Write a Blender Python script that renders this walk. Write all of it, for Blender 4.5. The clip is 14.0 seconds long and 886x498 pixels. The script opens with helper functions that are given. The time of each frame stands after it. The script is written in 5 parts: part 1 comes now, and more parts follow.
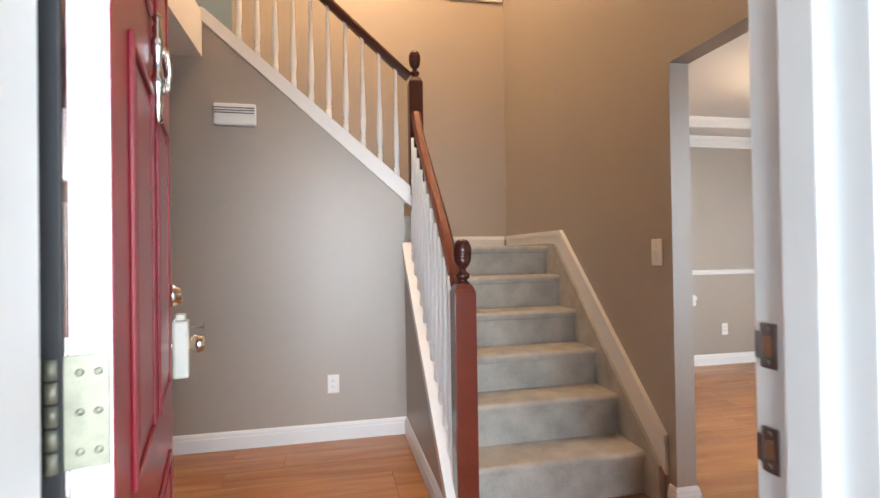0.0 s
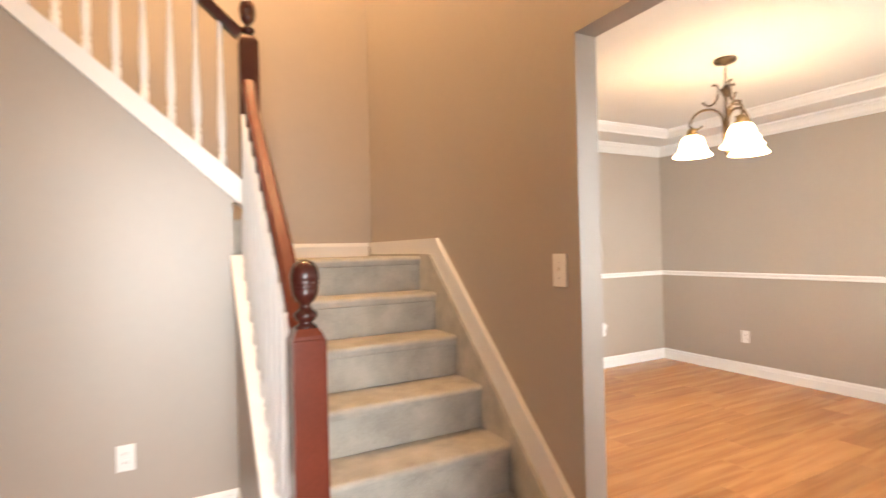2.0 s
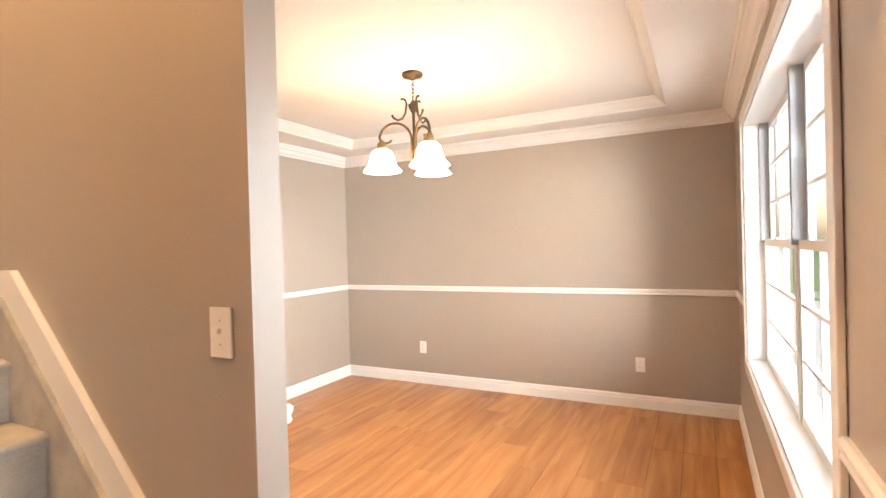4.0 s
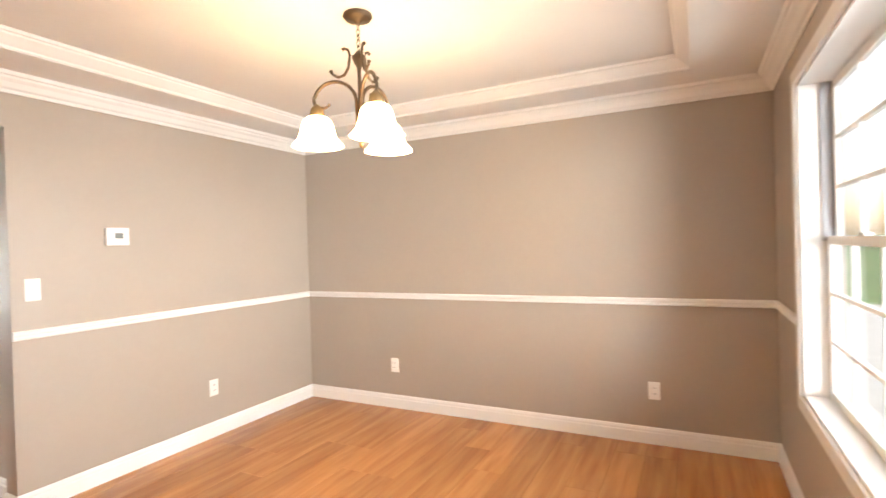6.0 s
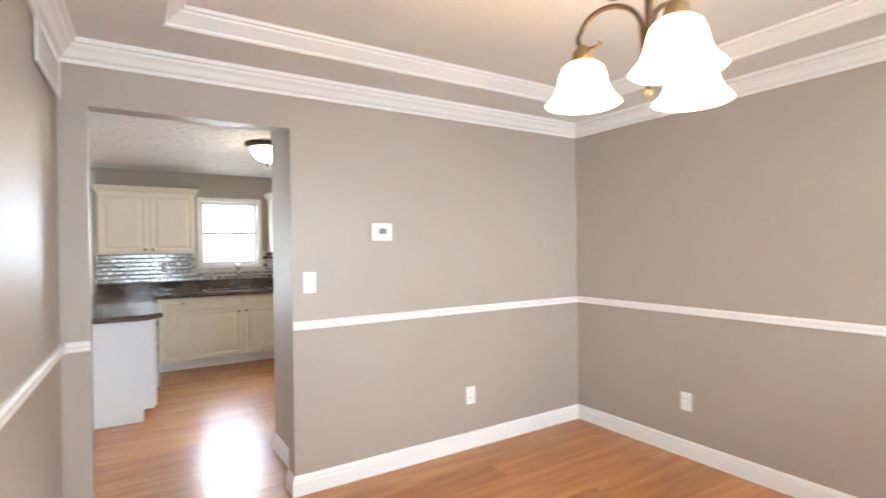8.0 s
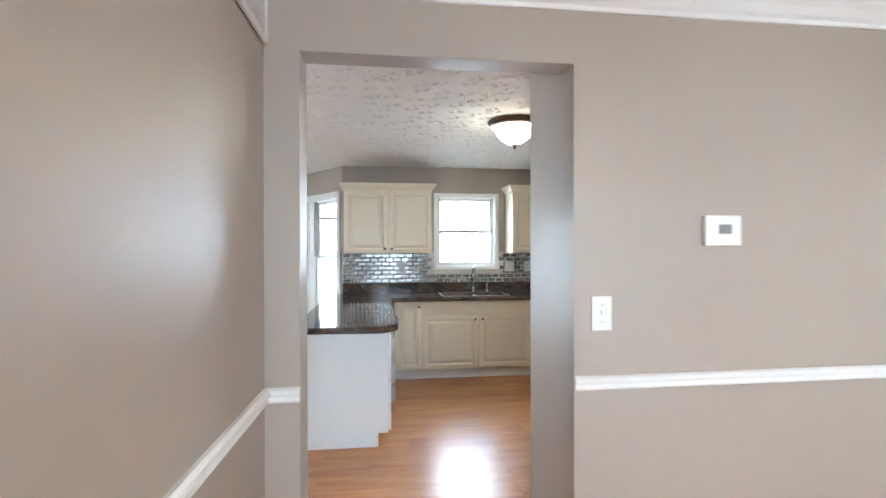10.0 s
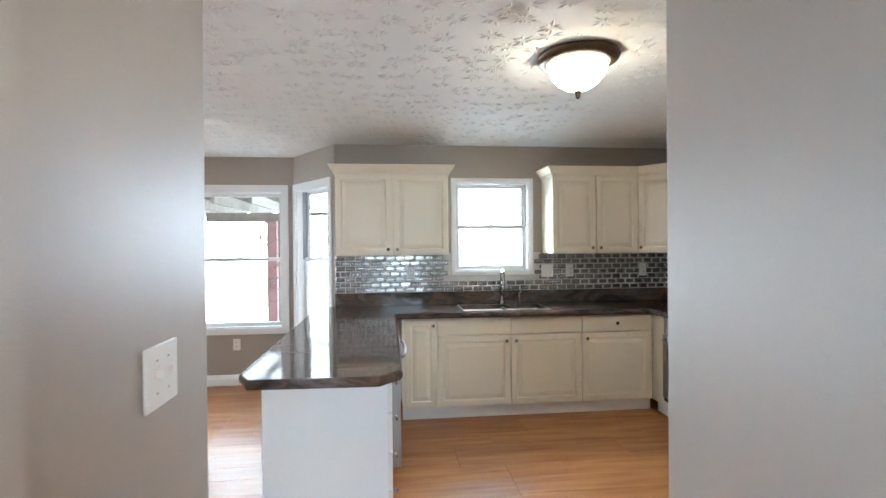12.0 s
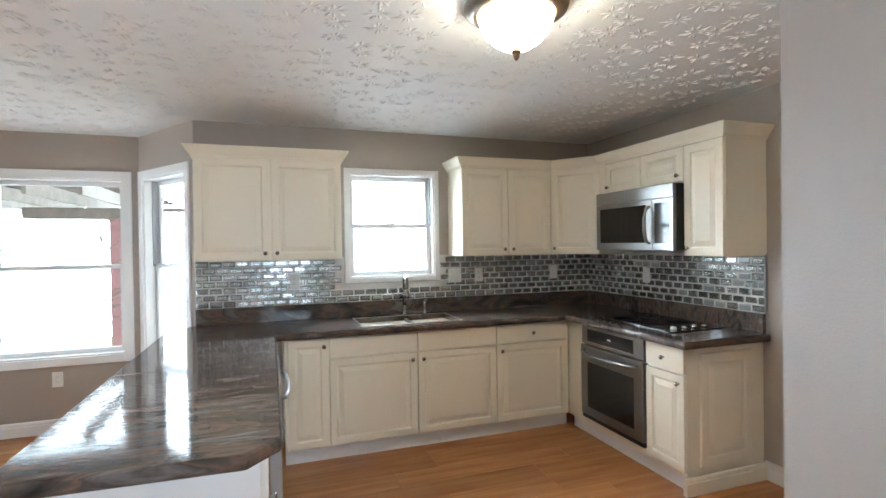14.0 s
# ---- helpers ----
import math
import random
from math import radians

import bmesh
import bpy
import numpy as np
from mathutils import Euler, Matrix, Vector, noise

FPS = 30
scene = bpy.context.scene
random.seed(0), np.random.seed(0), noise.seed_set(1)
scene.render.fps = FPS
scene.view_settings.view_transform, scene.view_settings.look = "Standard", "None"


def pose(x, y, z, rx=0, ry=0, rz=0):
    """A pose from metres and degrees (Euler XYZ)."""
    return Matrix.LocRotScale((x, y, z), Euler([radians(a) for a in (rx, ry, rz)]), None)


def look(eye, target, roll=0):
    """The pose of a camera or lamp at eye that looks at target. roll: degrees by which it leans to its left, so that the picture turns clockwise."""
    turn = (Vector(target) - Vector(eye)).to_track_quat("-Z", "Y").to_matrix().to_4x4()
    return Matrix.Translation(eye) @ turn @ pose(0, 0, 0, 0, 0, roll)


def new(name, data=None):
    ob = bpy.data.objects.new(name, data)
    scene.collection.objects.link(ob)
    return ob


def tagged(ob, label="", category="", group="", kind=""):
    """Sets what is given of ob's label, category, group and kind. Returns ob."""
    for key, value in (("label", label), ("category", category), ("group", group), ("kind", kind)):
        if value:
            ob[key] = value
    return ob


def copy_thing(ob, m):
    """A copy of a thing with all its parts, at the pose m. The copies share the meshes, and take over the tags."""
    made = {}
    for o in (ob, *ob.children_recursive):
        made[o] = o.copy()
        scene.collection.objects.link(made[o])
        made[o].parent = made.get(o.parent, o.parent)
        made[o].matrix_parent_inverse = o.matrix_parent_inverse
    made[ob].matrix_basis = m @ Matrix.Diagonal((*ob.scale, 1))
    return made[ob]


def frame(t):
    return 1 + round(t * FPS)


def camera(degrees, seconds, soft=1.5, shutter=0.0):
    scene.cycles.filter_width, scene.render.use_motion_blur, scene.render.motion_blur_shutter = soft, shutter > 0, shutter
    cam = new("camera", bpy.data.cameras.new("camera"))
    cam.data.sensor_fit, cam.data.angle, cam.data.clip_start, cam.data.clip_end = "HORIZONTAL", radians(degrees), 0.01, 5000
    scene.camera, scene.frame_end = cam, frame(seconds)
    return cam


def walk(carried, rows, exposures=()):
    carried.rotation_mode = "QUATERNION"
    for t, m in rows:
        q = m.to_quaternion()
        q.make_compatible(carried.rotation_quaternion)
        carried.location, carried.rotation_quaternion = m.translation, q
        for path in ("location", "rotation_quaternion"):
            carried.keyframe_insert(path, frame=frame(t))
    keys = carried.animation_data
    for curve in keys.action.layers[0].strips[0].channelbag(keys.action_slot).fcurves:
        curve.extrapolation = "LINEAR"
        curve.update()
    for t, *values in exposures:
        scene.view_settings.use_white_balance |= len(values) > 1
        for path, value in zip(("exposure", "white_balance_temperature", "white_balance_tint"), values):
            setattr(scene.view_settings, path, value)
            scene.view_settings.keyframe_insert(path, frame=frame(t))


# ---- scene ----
cam = camera(83.1, 14.0, shutter=0.5)
PATH = [
    (0, (0.518, 0.14, 1.204), (0.945, 2.094, 1.223), -0.9),
    (0.5, (0.553, 0.304, 1.233), (0.958, 2.262, 1.249), -1.1),
    (1, (0.593, 0.466, 1.238), (1.023, 2.419, 1.257), -1.2),
    (1.5, (0.654, 0.614, 1.252), (1.284, 2.512, 1.262), -1.3),
    (2, (0.743, 0.777, 1.284), (1.675, 2.546, 1.288), -1.4),
    (2.5, (0.859, 0.912, 1.349), (2.121, 2.464, 1.338), -1.4),
    (3, (0.961, 1.0, 1.376), (2.496, 2.282, 1.36), -1.5),
    (3.5, (1.055, 1.102, 1.399), (2.789, 2.099, 1.38), -1.5),
    (5.8, (1.863, 1.387, 1.398), (3.682, 2.219, 1.386), -1.7),
    (6, (1.951, 1.388, 1.393), (3.738, 2.288, 1.376), -1.7),
    (6.5, (2.13, 1.424, 1.375), (3.801, 2.523, 1.365), -1.6),
    (7, (2.281, 1.508, 1.367), (3.797, 2.813, 1.358), -1.2),
    (7.5, (2.405, 1.637, 1.371), (3.721, 3.143, 1.364), -1.1),
    (8, (2.493, 1.799, 1.405), (3.566, 3.486, 1.398), -0.8),
    (8.5, (2.574, 2.028, 1.419), (3.343, 3.874, 1.413), -0.7),
    (9, (2.578, 2.31, 1.421), (3.07, 4.248, 1.422), -0.6),
    (9.2, (2.579, 2.431, 1.435), (2.985, 4.39, 1.431), -0.6),
    (11.3, (2.664, 3.88, 1.452), (2.874, 5.87, 1.442), -0.2),
    (11.5, (2.672, 4.003, 1.452), (2.883, 5.993, 1.442), -0.5),
    (12, (2.693, 4.262, 1.461), (2.91, 6.25, 1.446), -0.5),
    (12.5, (2.679, 4.462, 1.464), (3.018, 6.433, 1.449), -0.5),
    (13, (2.685, 4.645, 1.468), (3.167, 6.586, 1.454), -0.7),
    (13.5, (2.71, 4.797, 1.466), (3.278, 6.714, 1.455), -1.0),
    (14, (2.724, 4.935, 1.475), (3.377, 6.825, 1.456), -0.8),
]
EXPOSURES = [(0.0, -0.25, 5900, 6), (0.5, 0.15, 5800, 7), (1.0, 0.25, 6100, 8), (2.0, 0.3, 6900, 10), (3.0, 0.55, 6900, 9), (3.5, 0.65, 6650, 9), (6.0, 0.45, 6750, 9), (7.5, 0.25, 6150, 7), (9.0, 0.05, 5550, 3), (11.5, 0.05, 5450, 2), (14.0, 0.1, 5550, 3)]
walk(cam, [(t, look(eye, target, roll)) for t, eye, target, roll in PATH], EXPOSURES)


# ---- world, sun, large lights ----
world = bpy.data.worlds.new("world")
scene.world = world
world.use_nodes = True
wn = world.node_tree
sky = wn.nodes.new("ShaderNodeTexSky")
sky.sky_type, sky.sun_disc = "NISHITA", False
sky.sun_elevation, sky.sun_rotation = radians(46), radians(84)
sky.air_density, sky.dust_density = 1.0, 3.0
wn.links.new(sky.outputs[0], wn.nodes["Background"].inputs[0])
wn.nodes["Background"].inputs[1].default_value = 0.15


def lamp(name, kind, where, energy, color, **extra):
    data = bpy.data.lights.new(name, kind)
    data.energy, data.color = energy, color
    ob = new(name, data)
    ob.matrix_world = where
    return ob, data


sun, sun_data = lamp("sun", "SUN", look((40, 6, 42), (0, 2, 0)), 1.2, (1, 0.96, 0.9))
sun_data.angle = radians(12)


# added area lamps that stand in for daylight at the openings
def daylight_lamp(eye, target, w, h, energy, color=(0.9, 0.95, 1.0), spread=180):
    ob, data = lamp("daylight_lamp", "AREA", look(eye, target), energy, color)
    data.shape, data.size, data.size_y = "RECTANGLE", w, h
    data.spread = radians(spread)
    return ob


daylight_lamp((3.66, 0.735, 1.36), (3.5, 3, 0.85), 2.7, 1.8, 56, spread=115)
daylight_lamp((3.69, 9.34, 1.86), (3.5, 7.2, 0.55), 1.1, 1.2, 95, spread=140)
daylight_lamp((-2.75, 9.2, 1.03), (-1.5, 6, 0.8), 1.7, 2.1, 240)
# unseen lamp out on the porch, in place of sky light through the entrance
daylight_lamp((0.66, -2.6, 1.3), (0.75, 3, 0.7), 2.4, 2.3, 400)
# ceiling lamp of the upper landing, high in the stairwell
stair_lamp, stair_lamp_data = lamp("stair_lamp_bulb", "POINT", pose(0.9, 3.3, 4.55), 265, (1.0, 0.6, 0.3))
stair_lamp_data.shadow_soft_size = 0.12

# ---- materials ----


def mat(name, color, rough=0.5, metal=0.0, vary=0.08, scale=6.0, bump=0.0, bump_scale=200.0, emit=None, spec=None):
    """A plain surface with colour variation at two scales and fine relief."""
    m = bpy.data.materials.new(name)
    m.use_nodes = True
    t, b = m.node_tree, m.node_tree.nodes["Principled BSDF"]
    geo = t.nodes.new("ShaderNodeTexCoord")
    big, fine = t.nodes.new("ShaderNodeTexNoise"), t.nodes.new("ShaderNodeTexNoise")
    big.inputs["Scale"].default_value, fine.inputs["Scale"].default_value = scale, scale * 18
    for n in (big, fine):
        n.inputs["Detail"].default_value = 4
        t.links.new(geo.outputs["Object"], n.inputs["Vector"])
    add = t.nodes.new("ShaderNodeMath")
    add.operation = "MULTIPLY_ADD"
    t.links.new(fine.outputs["Fac"], add.inputs[0])
    add.inputs[1].default_value = 0.5
    t.links.new(big.outputs["Fac"], add.inputs[2])
    ramp = t.nodes.new("ShaderNodeMapRange")
    ramp.inputs["From Min"].default_value, ramp.inputs["From Max"].default_value = 0.35, 1.15
    ramp.inputs["To Min"].default_value, ramp.inputs["To Max"].default_value = 1 - vary, 1 + vary
    t.links.new(add.outputs[0], ramp.inputs["Value"])
    mix = t.nodes.new("ShaderNodeVectorMath")
    mix.operation = "SCALE"
    mix.inputs[0].default_value = color
    t.links.new(ramp.outputs["Result"], mix.inputs["Scale"])
    t.links.new(mix.outputs["Vector"], b.inputs["Base Color"])
    b.inputs["Roughness"].default_value, b.inputs["Metallic"].default_value = rough, metal
    if spec is not None:
        b.inputs["Specular IOR Level"].default_value = spec
    if bump:
        n = t.nodes.new("ShaderNodeTexNoise")
        n.inputs["Scale"].default_value, n.inputs["Detail"].default_value = bump_scale, 3
        t.links.new(geo.outputs["Object"], n.inputs["Vector"])
        bp = t.nodes.new("ShaderNodeBump")
        bp.inputs["Strength"].default_value, bp.inputs["Distance"].default_value = bump, 0.002
        t.links.new(n.outputs["Fac"], bp.inputs["Height"])
        t.links.new(bp.outputs["Normal"], b.inputs["Normal"])
    if emit:
        b.inputs["Emission Color"].default_value, b.inputs["Emission Strength"].default_value = (*emit[:3], 1), emit[3]
    return m


PAINT = mat("greige_paint", (0.37, 0.316, 0.262), 0.43, vary=0.04, scale=1.5, bump=0.25, bump_scale=260, spec=0.9)
WHITE = mat("white_trim_paint", (0.78, 0.77, 0.75), 0.35, vary=0.02, scale=3, bump=0.1, bump_scale=90)
CEIL = mat("ceiling_paint", (0.78, 0.77, 0.75), 0.8, vary=0.03, scale=2, bump=0.3, bump_scale=180)
CABINET = mat("cream_cabinet_paint", (0.84, 0.775, 0.63), 0.32, vary=0.02, scale=2, bump=0.06, bump_scale=60)
PANEL = mat("pale_panel", (0.79, 0.82, 0.84), 0.4, vary=0.02, scale=3, bump=0.06)
CARPET = mat("grey_beige_carpet", (0.42, 0.40, 0.355), 0.95, vary=0.35, scale=8, bump=1.0, bump_scale=300)
CHERRY = mat("cherry_wood", (0.13, 0.028, 0.016), 0.22, vary=0.3, scale=5, bump=0.05)
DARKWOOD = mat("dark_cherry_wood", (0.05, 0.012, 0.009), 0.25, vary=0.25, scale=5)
REDDOOR = mat("red_door_paint", (0.26, 0.012, 0.022), 0.3, vary=0.06, scale=3, bump=0.15, bump_scale=70)
STEEL = mat("stainless_steel", (0.29, 0.285, 0.28), 0.3, 1.0, vary=0.05, scale=12, bump=0.04, bump_scale=300)
NICKEL = mat("brushed_nickel", (0.34, 0.33, 0.31), 0.24, 1.0, vary=0.05)
SINKSTEEL = mat("dull_sink_steel", (0.06, 0.058, 0.055), 0.5, 0.5, vary=0.1, scale=20)
CHROME = mat("polished_nickel", (0.7, 0.68, 0.64), 0.15, 1.0, vary=0.04)
BRASS = mat("worn_brass", (0.24, 0.225, 0.165), 0.5, 0.6, vary=0.3, scale=30)
BRONZE = mat("antique_bronze", (0.09, 0.06, 0.035), 0.42, 0.6, vary=0.4, scale=25, bump=0.2, bump_scale=120)
GILT = mat("antique_gold", (0.2, 0.14, 0.07), 0.45, 0.7, vary=0.3, scale=40)
BLACK = mat("black_glass", (0.012, 0.012, 0.013), 0.08, vary=0.1)
DARK = mat("dark_plastic", (0.03, 0.03, 0.032), 0.45, vary=0.2)
PLATE = mat("white_plastic", (0.8, 0.79, 0.76), 0.3, vary=0.02)
VINYL = mat("white_vinyl", (0.75, 0.75, 0.74), 0.35, vary=0.02)
GREYSTRIP = mat("grey_weatherstrip", (0.32, 0.32, 0.33), 0.5, vary=0.1)
SHADE = mat("frosted_shade_glass", (0.9, 0.85, 0.75), 0.4, vary=0.05, scale=20, emit=(1.0, 0.64, 0.31, 22.0))
GROUT = mat("grout", (0.6, 0.59, 0.56), 0.8, vary=0.1, scale=20)
LAWN = mat("lawn", (0.12, 0.2, 0.06), 0.9, vary=0.4, scale=2)
PATIO = mat("pale_concrete", (0.5, 0.49, 0.46), 0.9, vary=0.1, scale=3)
TIMBER = mat("weathered_timber", (0.22, 0.19, 0.16), 0.85, vary=0.3, scale=8, bump=0.4)
REDPOST = mat("red_stained_post", (0.36, 0.2, 0.2), 0.8, vary=0.2, scale=8)
SIDING = mat("pale_siding", (0.6, 0.6, 0.6), 0.7, vary=0.05)


def glass_mat():
    m = bpy.data.materials.new("window_glass")
    m.use_nodes = True
    b = m.node_tree.nodes["Principled BSDF"]
    b.inputs["Base Color"].default_value = (1, 1, 1, 1)
    b.inputs["Transmission Weight"].default_value, b.inputs["Roughness"].default_value, b.inputs["IOR"].default_value = 1, 0.0, 1.1
    return m


GLASS = glass_mat()


def laminate():
    m = bpy.data.materials.new("honey_laminate")
    m.use_nodes = True
    t, b = m.node_tree, m.node_tree.nodes["Principled BSDF"]
    co = t.nodes.new("ShaderNodeTexCoord")
    info = t.nodes.new("ShaderNodeObjectInfo")
    mp = t.nodes.new("ShaderNodeMapping")
    mp.inputs["Scale"].default_value = (1.0, 11, 1)
    off = t.nodes.new("ShaderNodeVectorMath")
    off.operation = "MULTIPLY_ADD"
    off.inputs[1].default_value = (37, 91, 0)
    t.links.new(info.outputs["Random"], off.inputs[0])
    t.links.new(co.outputs["Object"], off.inputs[2])
    t.links.new(off.outputs[0], mp.inputs["Vector"])
    grain = t.nodes.new("ShaderNodeTexNoise")
    grain.inputs["Scale"].default_value, grain.inputs["Detail"].default_value, grain.inputs["Distortion"].default_value = 1.5, 6, 0.4
    t.links.new(mp.outputs[0], grain.inputs["Vector"])
    ramp = t.nodes.new("ShaderNodeValToRGB")
    ramp.color_ramp.elements[0].position, ramp.color_ramp.elements[0].color = 0.3, (0.35, 0.142, 0.046, 1)
    ramp.color_ramp.elements[1].position, ramp.color_ramp.elements[1].color = 0.72, (0.50, 0.232, 0.082, 1)
    t.links.new(grain.outputs["Fac"], ramp.inputs["Fac"])
    tone = t.nodes.new("ShaderNodeMapRange")
    tone.inputs["To Min"].default_value, tone.inputs["To Max"].default_value = 0.85, 1.12
    t.links.new(info.outputs["Random"], tone.inputs["Value"])
    mix = t.nodes.new("ShaderNodeVectorMath")
    mix.operation = "SCALE"
    t.links.new(ramp.outputs["Color"], mix.inputs[0])
    t.links.new(tone.outputs["Result"], mix.inputs["Scale"])
    t.links.new(mix.outputs["Vector"], b.inputs["Base Color"])
    b.inputs["Roughness"].default_value = 0.27
    bp = t.nodes.new("ShaderNodeBump")
    bp.inputs["Strength"].default_value, bp.inputs["Distance"].default_value = 0.08, 0.001
    t.links.new(grain.outputs["Fac"], bp.inputs["Height"])
    t.links.new(bp.outputs["Normal"], b.inputs["Normal"])
    return m


def granite():
    m = bpy.data.materials.new("brown_veined_granite")
    m.use_nodes = True
    t, b = m.node_tree, m.node_tree.nodes["Principled BSDF"]
    co = t.nodes.new("ShaderNodeTexCoord")
    mp = t.nodes.new("ShaderNodeMapping")
    mp.inputs["Rotation"].default_value, mp.inputs["Scale"].default_value = (0, 0, 0.9), (0.9, 4.5, 2)
    t.links.new(co.outputs["Object"], mp.inputs["Vector"])
    n = t.nodes.new("ShaderNodeTexNoise")
    n.inputs["Scale"].default_value, n.inputs["Detail"].default_value, n.inputs["Distortion"].default_value = 3.2, 12, 1.6
    t.links.new(mp.outputs[0], n.inputs["Vector"])
    ramp = t.nodes.new("ShaderNodeValToRGB")
    e = ramp.color_ramp.elements
    e[0].position, e[0].color = 0.3, (0.028, 0.024, 0.022, 1)
    e[1].position, e[1].color = 0.8, (0.28, 0.22, 0.18, 1)
    for p, c in ((0.45, (0.075, 0.062, 0.053, 1)), (0.53, (0.15, 0.098, 0.075, 1)), (0.57, (0.07, 0.06, 0.055, 1)), (0.66, (0.17, 0.15, 0.14, 1))):
        k = e.new(p)
        k.color = c
    t.links.new(n.outputs["Fac"], ramp.inputs["Fac"])
    t.links.new(ramp.outputs["Color"], b.inputs["Base Color"])
    b.inputs["Roughness"].default_value, b.inputs["Specular IOR Level"].default_value = 0.08, 0.3
    return m


LAMINATE, GRANITE = laminate(), granite()


def tile_mat():
    m = mat("mirror_glass_tile", (0.33, 0.33, 0.32), 0.12, 0.85, vary=0.1, scale=10)
    t, b = m.node_tree, m.node_tree.nodes["Principled BSDF"]
    info = t.nodes.new("ShaderNodeNewGeometry")
    tone = t.nodes.new("ShaderNodeMapRange")
    tone.inputs["To Min"].default_value, tone.inputs["To Max"].default_value = 0.12, 0.3
    t.links.new(info.outputs["Random Per Island"], tone.inputs["Value"])
    t.links.new(tone.outputs["Result"], b.inputs["Roughness"])
    return m


TILE = tile_mat()

# ---- mesh helpers ----


def box(bm, x0, x1, y0, y1, z0, z1, bevel=0.0, m=None):
    v = [bm.verts.new(p) for p in ((x0, y0, z0), (x1, y0, z0), (x1, y1, z0), (x0, y1, z0), (x0, y0, z1), (x1, y0, z1), (x1, y1, z1), (x0, y1, z1))]
    f = [bm.faces.new([v[i] for i in q]) for q in ((3, 2, 1, 0), (4, 5, 6, 7), (0, 1, 5, 4), (1, 2, 6, 5), (2, 3, 7, 6), (3, 0, 4, 7))]
    if m is not None:
        for p in v:
            p.co = m @ p.co
    if bevel:
        edges = list({e for q in f for e in q.edges})
        bmesh.ops.bevel(bm, geom=edges, offset=bevel, segments=2, affect="EDGES", profile=0.6)
    return v


def lathe(bm, profile, segs=24, at=(0, 0, 0), m=None):
    """Turn a list of (radius, z) about the z axis at a place."""
    rings = []
    for r, z in profile:
        ring = []
        for k in range(segs):
            a = 2 * math.pi * k / segs
            p = Vector((at[0] + r * math.cos(a), at[1] + r * math.sin(a), at[2] + z))
            ring.append(bm.verts.new(m @ p if m else p))
        rings.append(ring)
    for a, b in zip(rings, rings[1:]):
        for k in range(segs):
            bm.faces.new((a[k], a[(k + 1) % segs], b[(k + 1) % segs], b[k]))
    for ring, r in ((rings[0], profile[0][0]), (rings[-1], profile[-1][0])):
        if r > 1e-5:
            bm.faces.new(ring)
    for q in bm.faces:
        q.smooth = True


def tube(bm, pts, radius, segs=10):
    """A round bar along points; radius may be one number or one for each point."""
    pts = [Vector(p) for p in pts]
    rad = radius if isinstance(radius, (list, tuple)) else [radius] * len(pts)
    rings, up = [], Vector((0.31, 0.17, 0.93))
    for i, p in enumerate(pts):
        d = (pts[min(i + 1, len(pts) - 1)] - pts[max(i - 1, 0)]).normalized()
        s = d.cross(up)
        s = s.normalized() if s.length > 1e-4 else Vector((1, 0, 0))
        u = s.cross(d)
        rings.append([bm.verts.new(p + rad[i] * (math.cos(2 * math.pi * k / segs) * s + math.sin(2 * math.pi * k / segs) * u)) for k in range(segs)])
    for a, b in zip(rings, rings[1:]):
        for k in range(segs):
            bm.faces.new((a[k], a[(k + 1) % segs], b[(k + 1) % segs], b[k])).smooth = True
    bm.faces.new(rings[0])
    bm.faces.new(rings[-1])


def sweep(bm, profile, path, closed=False):
    """Run a moulding along a floor path with mitred corners. profile: (out from the wall, z); the room lies to the left of the path."""
    P = [Vector(p) for p in path]
    n = len(P)
    rings = []
    for i, p in enumerate(P):
        d0 = (p - P[i - 1]).normalized() if (i or closed) else (P[1] - p).normalized()
        d1 = (P[(i + 1) % n] - p).normalized() if (i < n - 1 or closed) else d0
        n0, n1 = Vector((-d0.y, d0.x)), Vector((-d1.y, d1.x))
        nn = (n0 + n1) / (1 + n0.dot(n1))
        rings.append([bm.verts.new((p.x + nn.x * o, p.y + nn.y * o, z)) for o, z in profile])
    m = len(profile)
    pairs = list(zip(rings, rings[1:])) + ([(rings[-1], rings[0])] if closed else [])
    for a, b in pairs:
        for k in range(m):
            bm.faces.new((a[k], b[k], b[(k + 1) % m], a[(k + 1) % m]))
    if not closed:
        bm.faces.new(rings[0])
        bm.faces.new(rings[-1])


def extrude(bm, pts, axis, a, b):
    """A flat outline pushed along one axis. pts are the two other coordinates in x, y, z order."""
    def place(p, v):
        q = list(p)
        q.insert("xyz".index(axis), v)
        return bm.verts.new(q)
    lo, hi = [place(p, a) for p in pts], [place(p, b) for p in pts]
    bm.faces.new(lo)
    bm.faces.new(hi)
    for k in range(len(pts)):
        bm.faces.new((lo[k], lo[(k + 1) % len(pts)], hi[(k + 1) % len(pts)], hi[k]))


def done(name, bm, material, parent=None, label="", flat=True):
    """Link a bmesh as one mesh object."""
    bmesh.ops.recalc_face_normals(bm, faces=bm.faces)
    data = bpy.data.meshes.new(name)
    bm.to_mesh(data)
    bm.free()
    data.materials.append(material)
    ob = new(name, data)
    if parent:
        ob.parent = parent
    if label:
        ob["label"] = label
    return ob


def part(name, bm, material, parent, label=""):
    return done(name, bm, material, parent, label)


def boxes(name, material, parent, *dims, bevel=0.0, label=""):
    bm = bmesh.new()
    for d in dims:
        box(bm, *d, bevel=bevel)
    return done(name, bm, material, parent, label)


def thing(name, label, category, group="", at=(0, 0, 0), rz=0.0):
    ob = new(name)
    ob.matrix_basis = pose(*at, 0, 0, rz)
    ob.empty_display_size = 0.05
    return tagged(ob, label, category, group)


def structure(ob, label="", category=""):
    return tagged(ob, label, category, kind="structure")


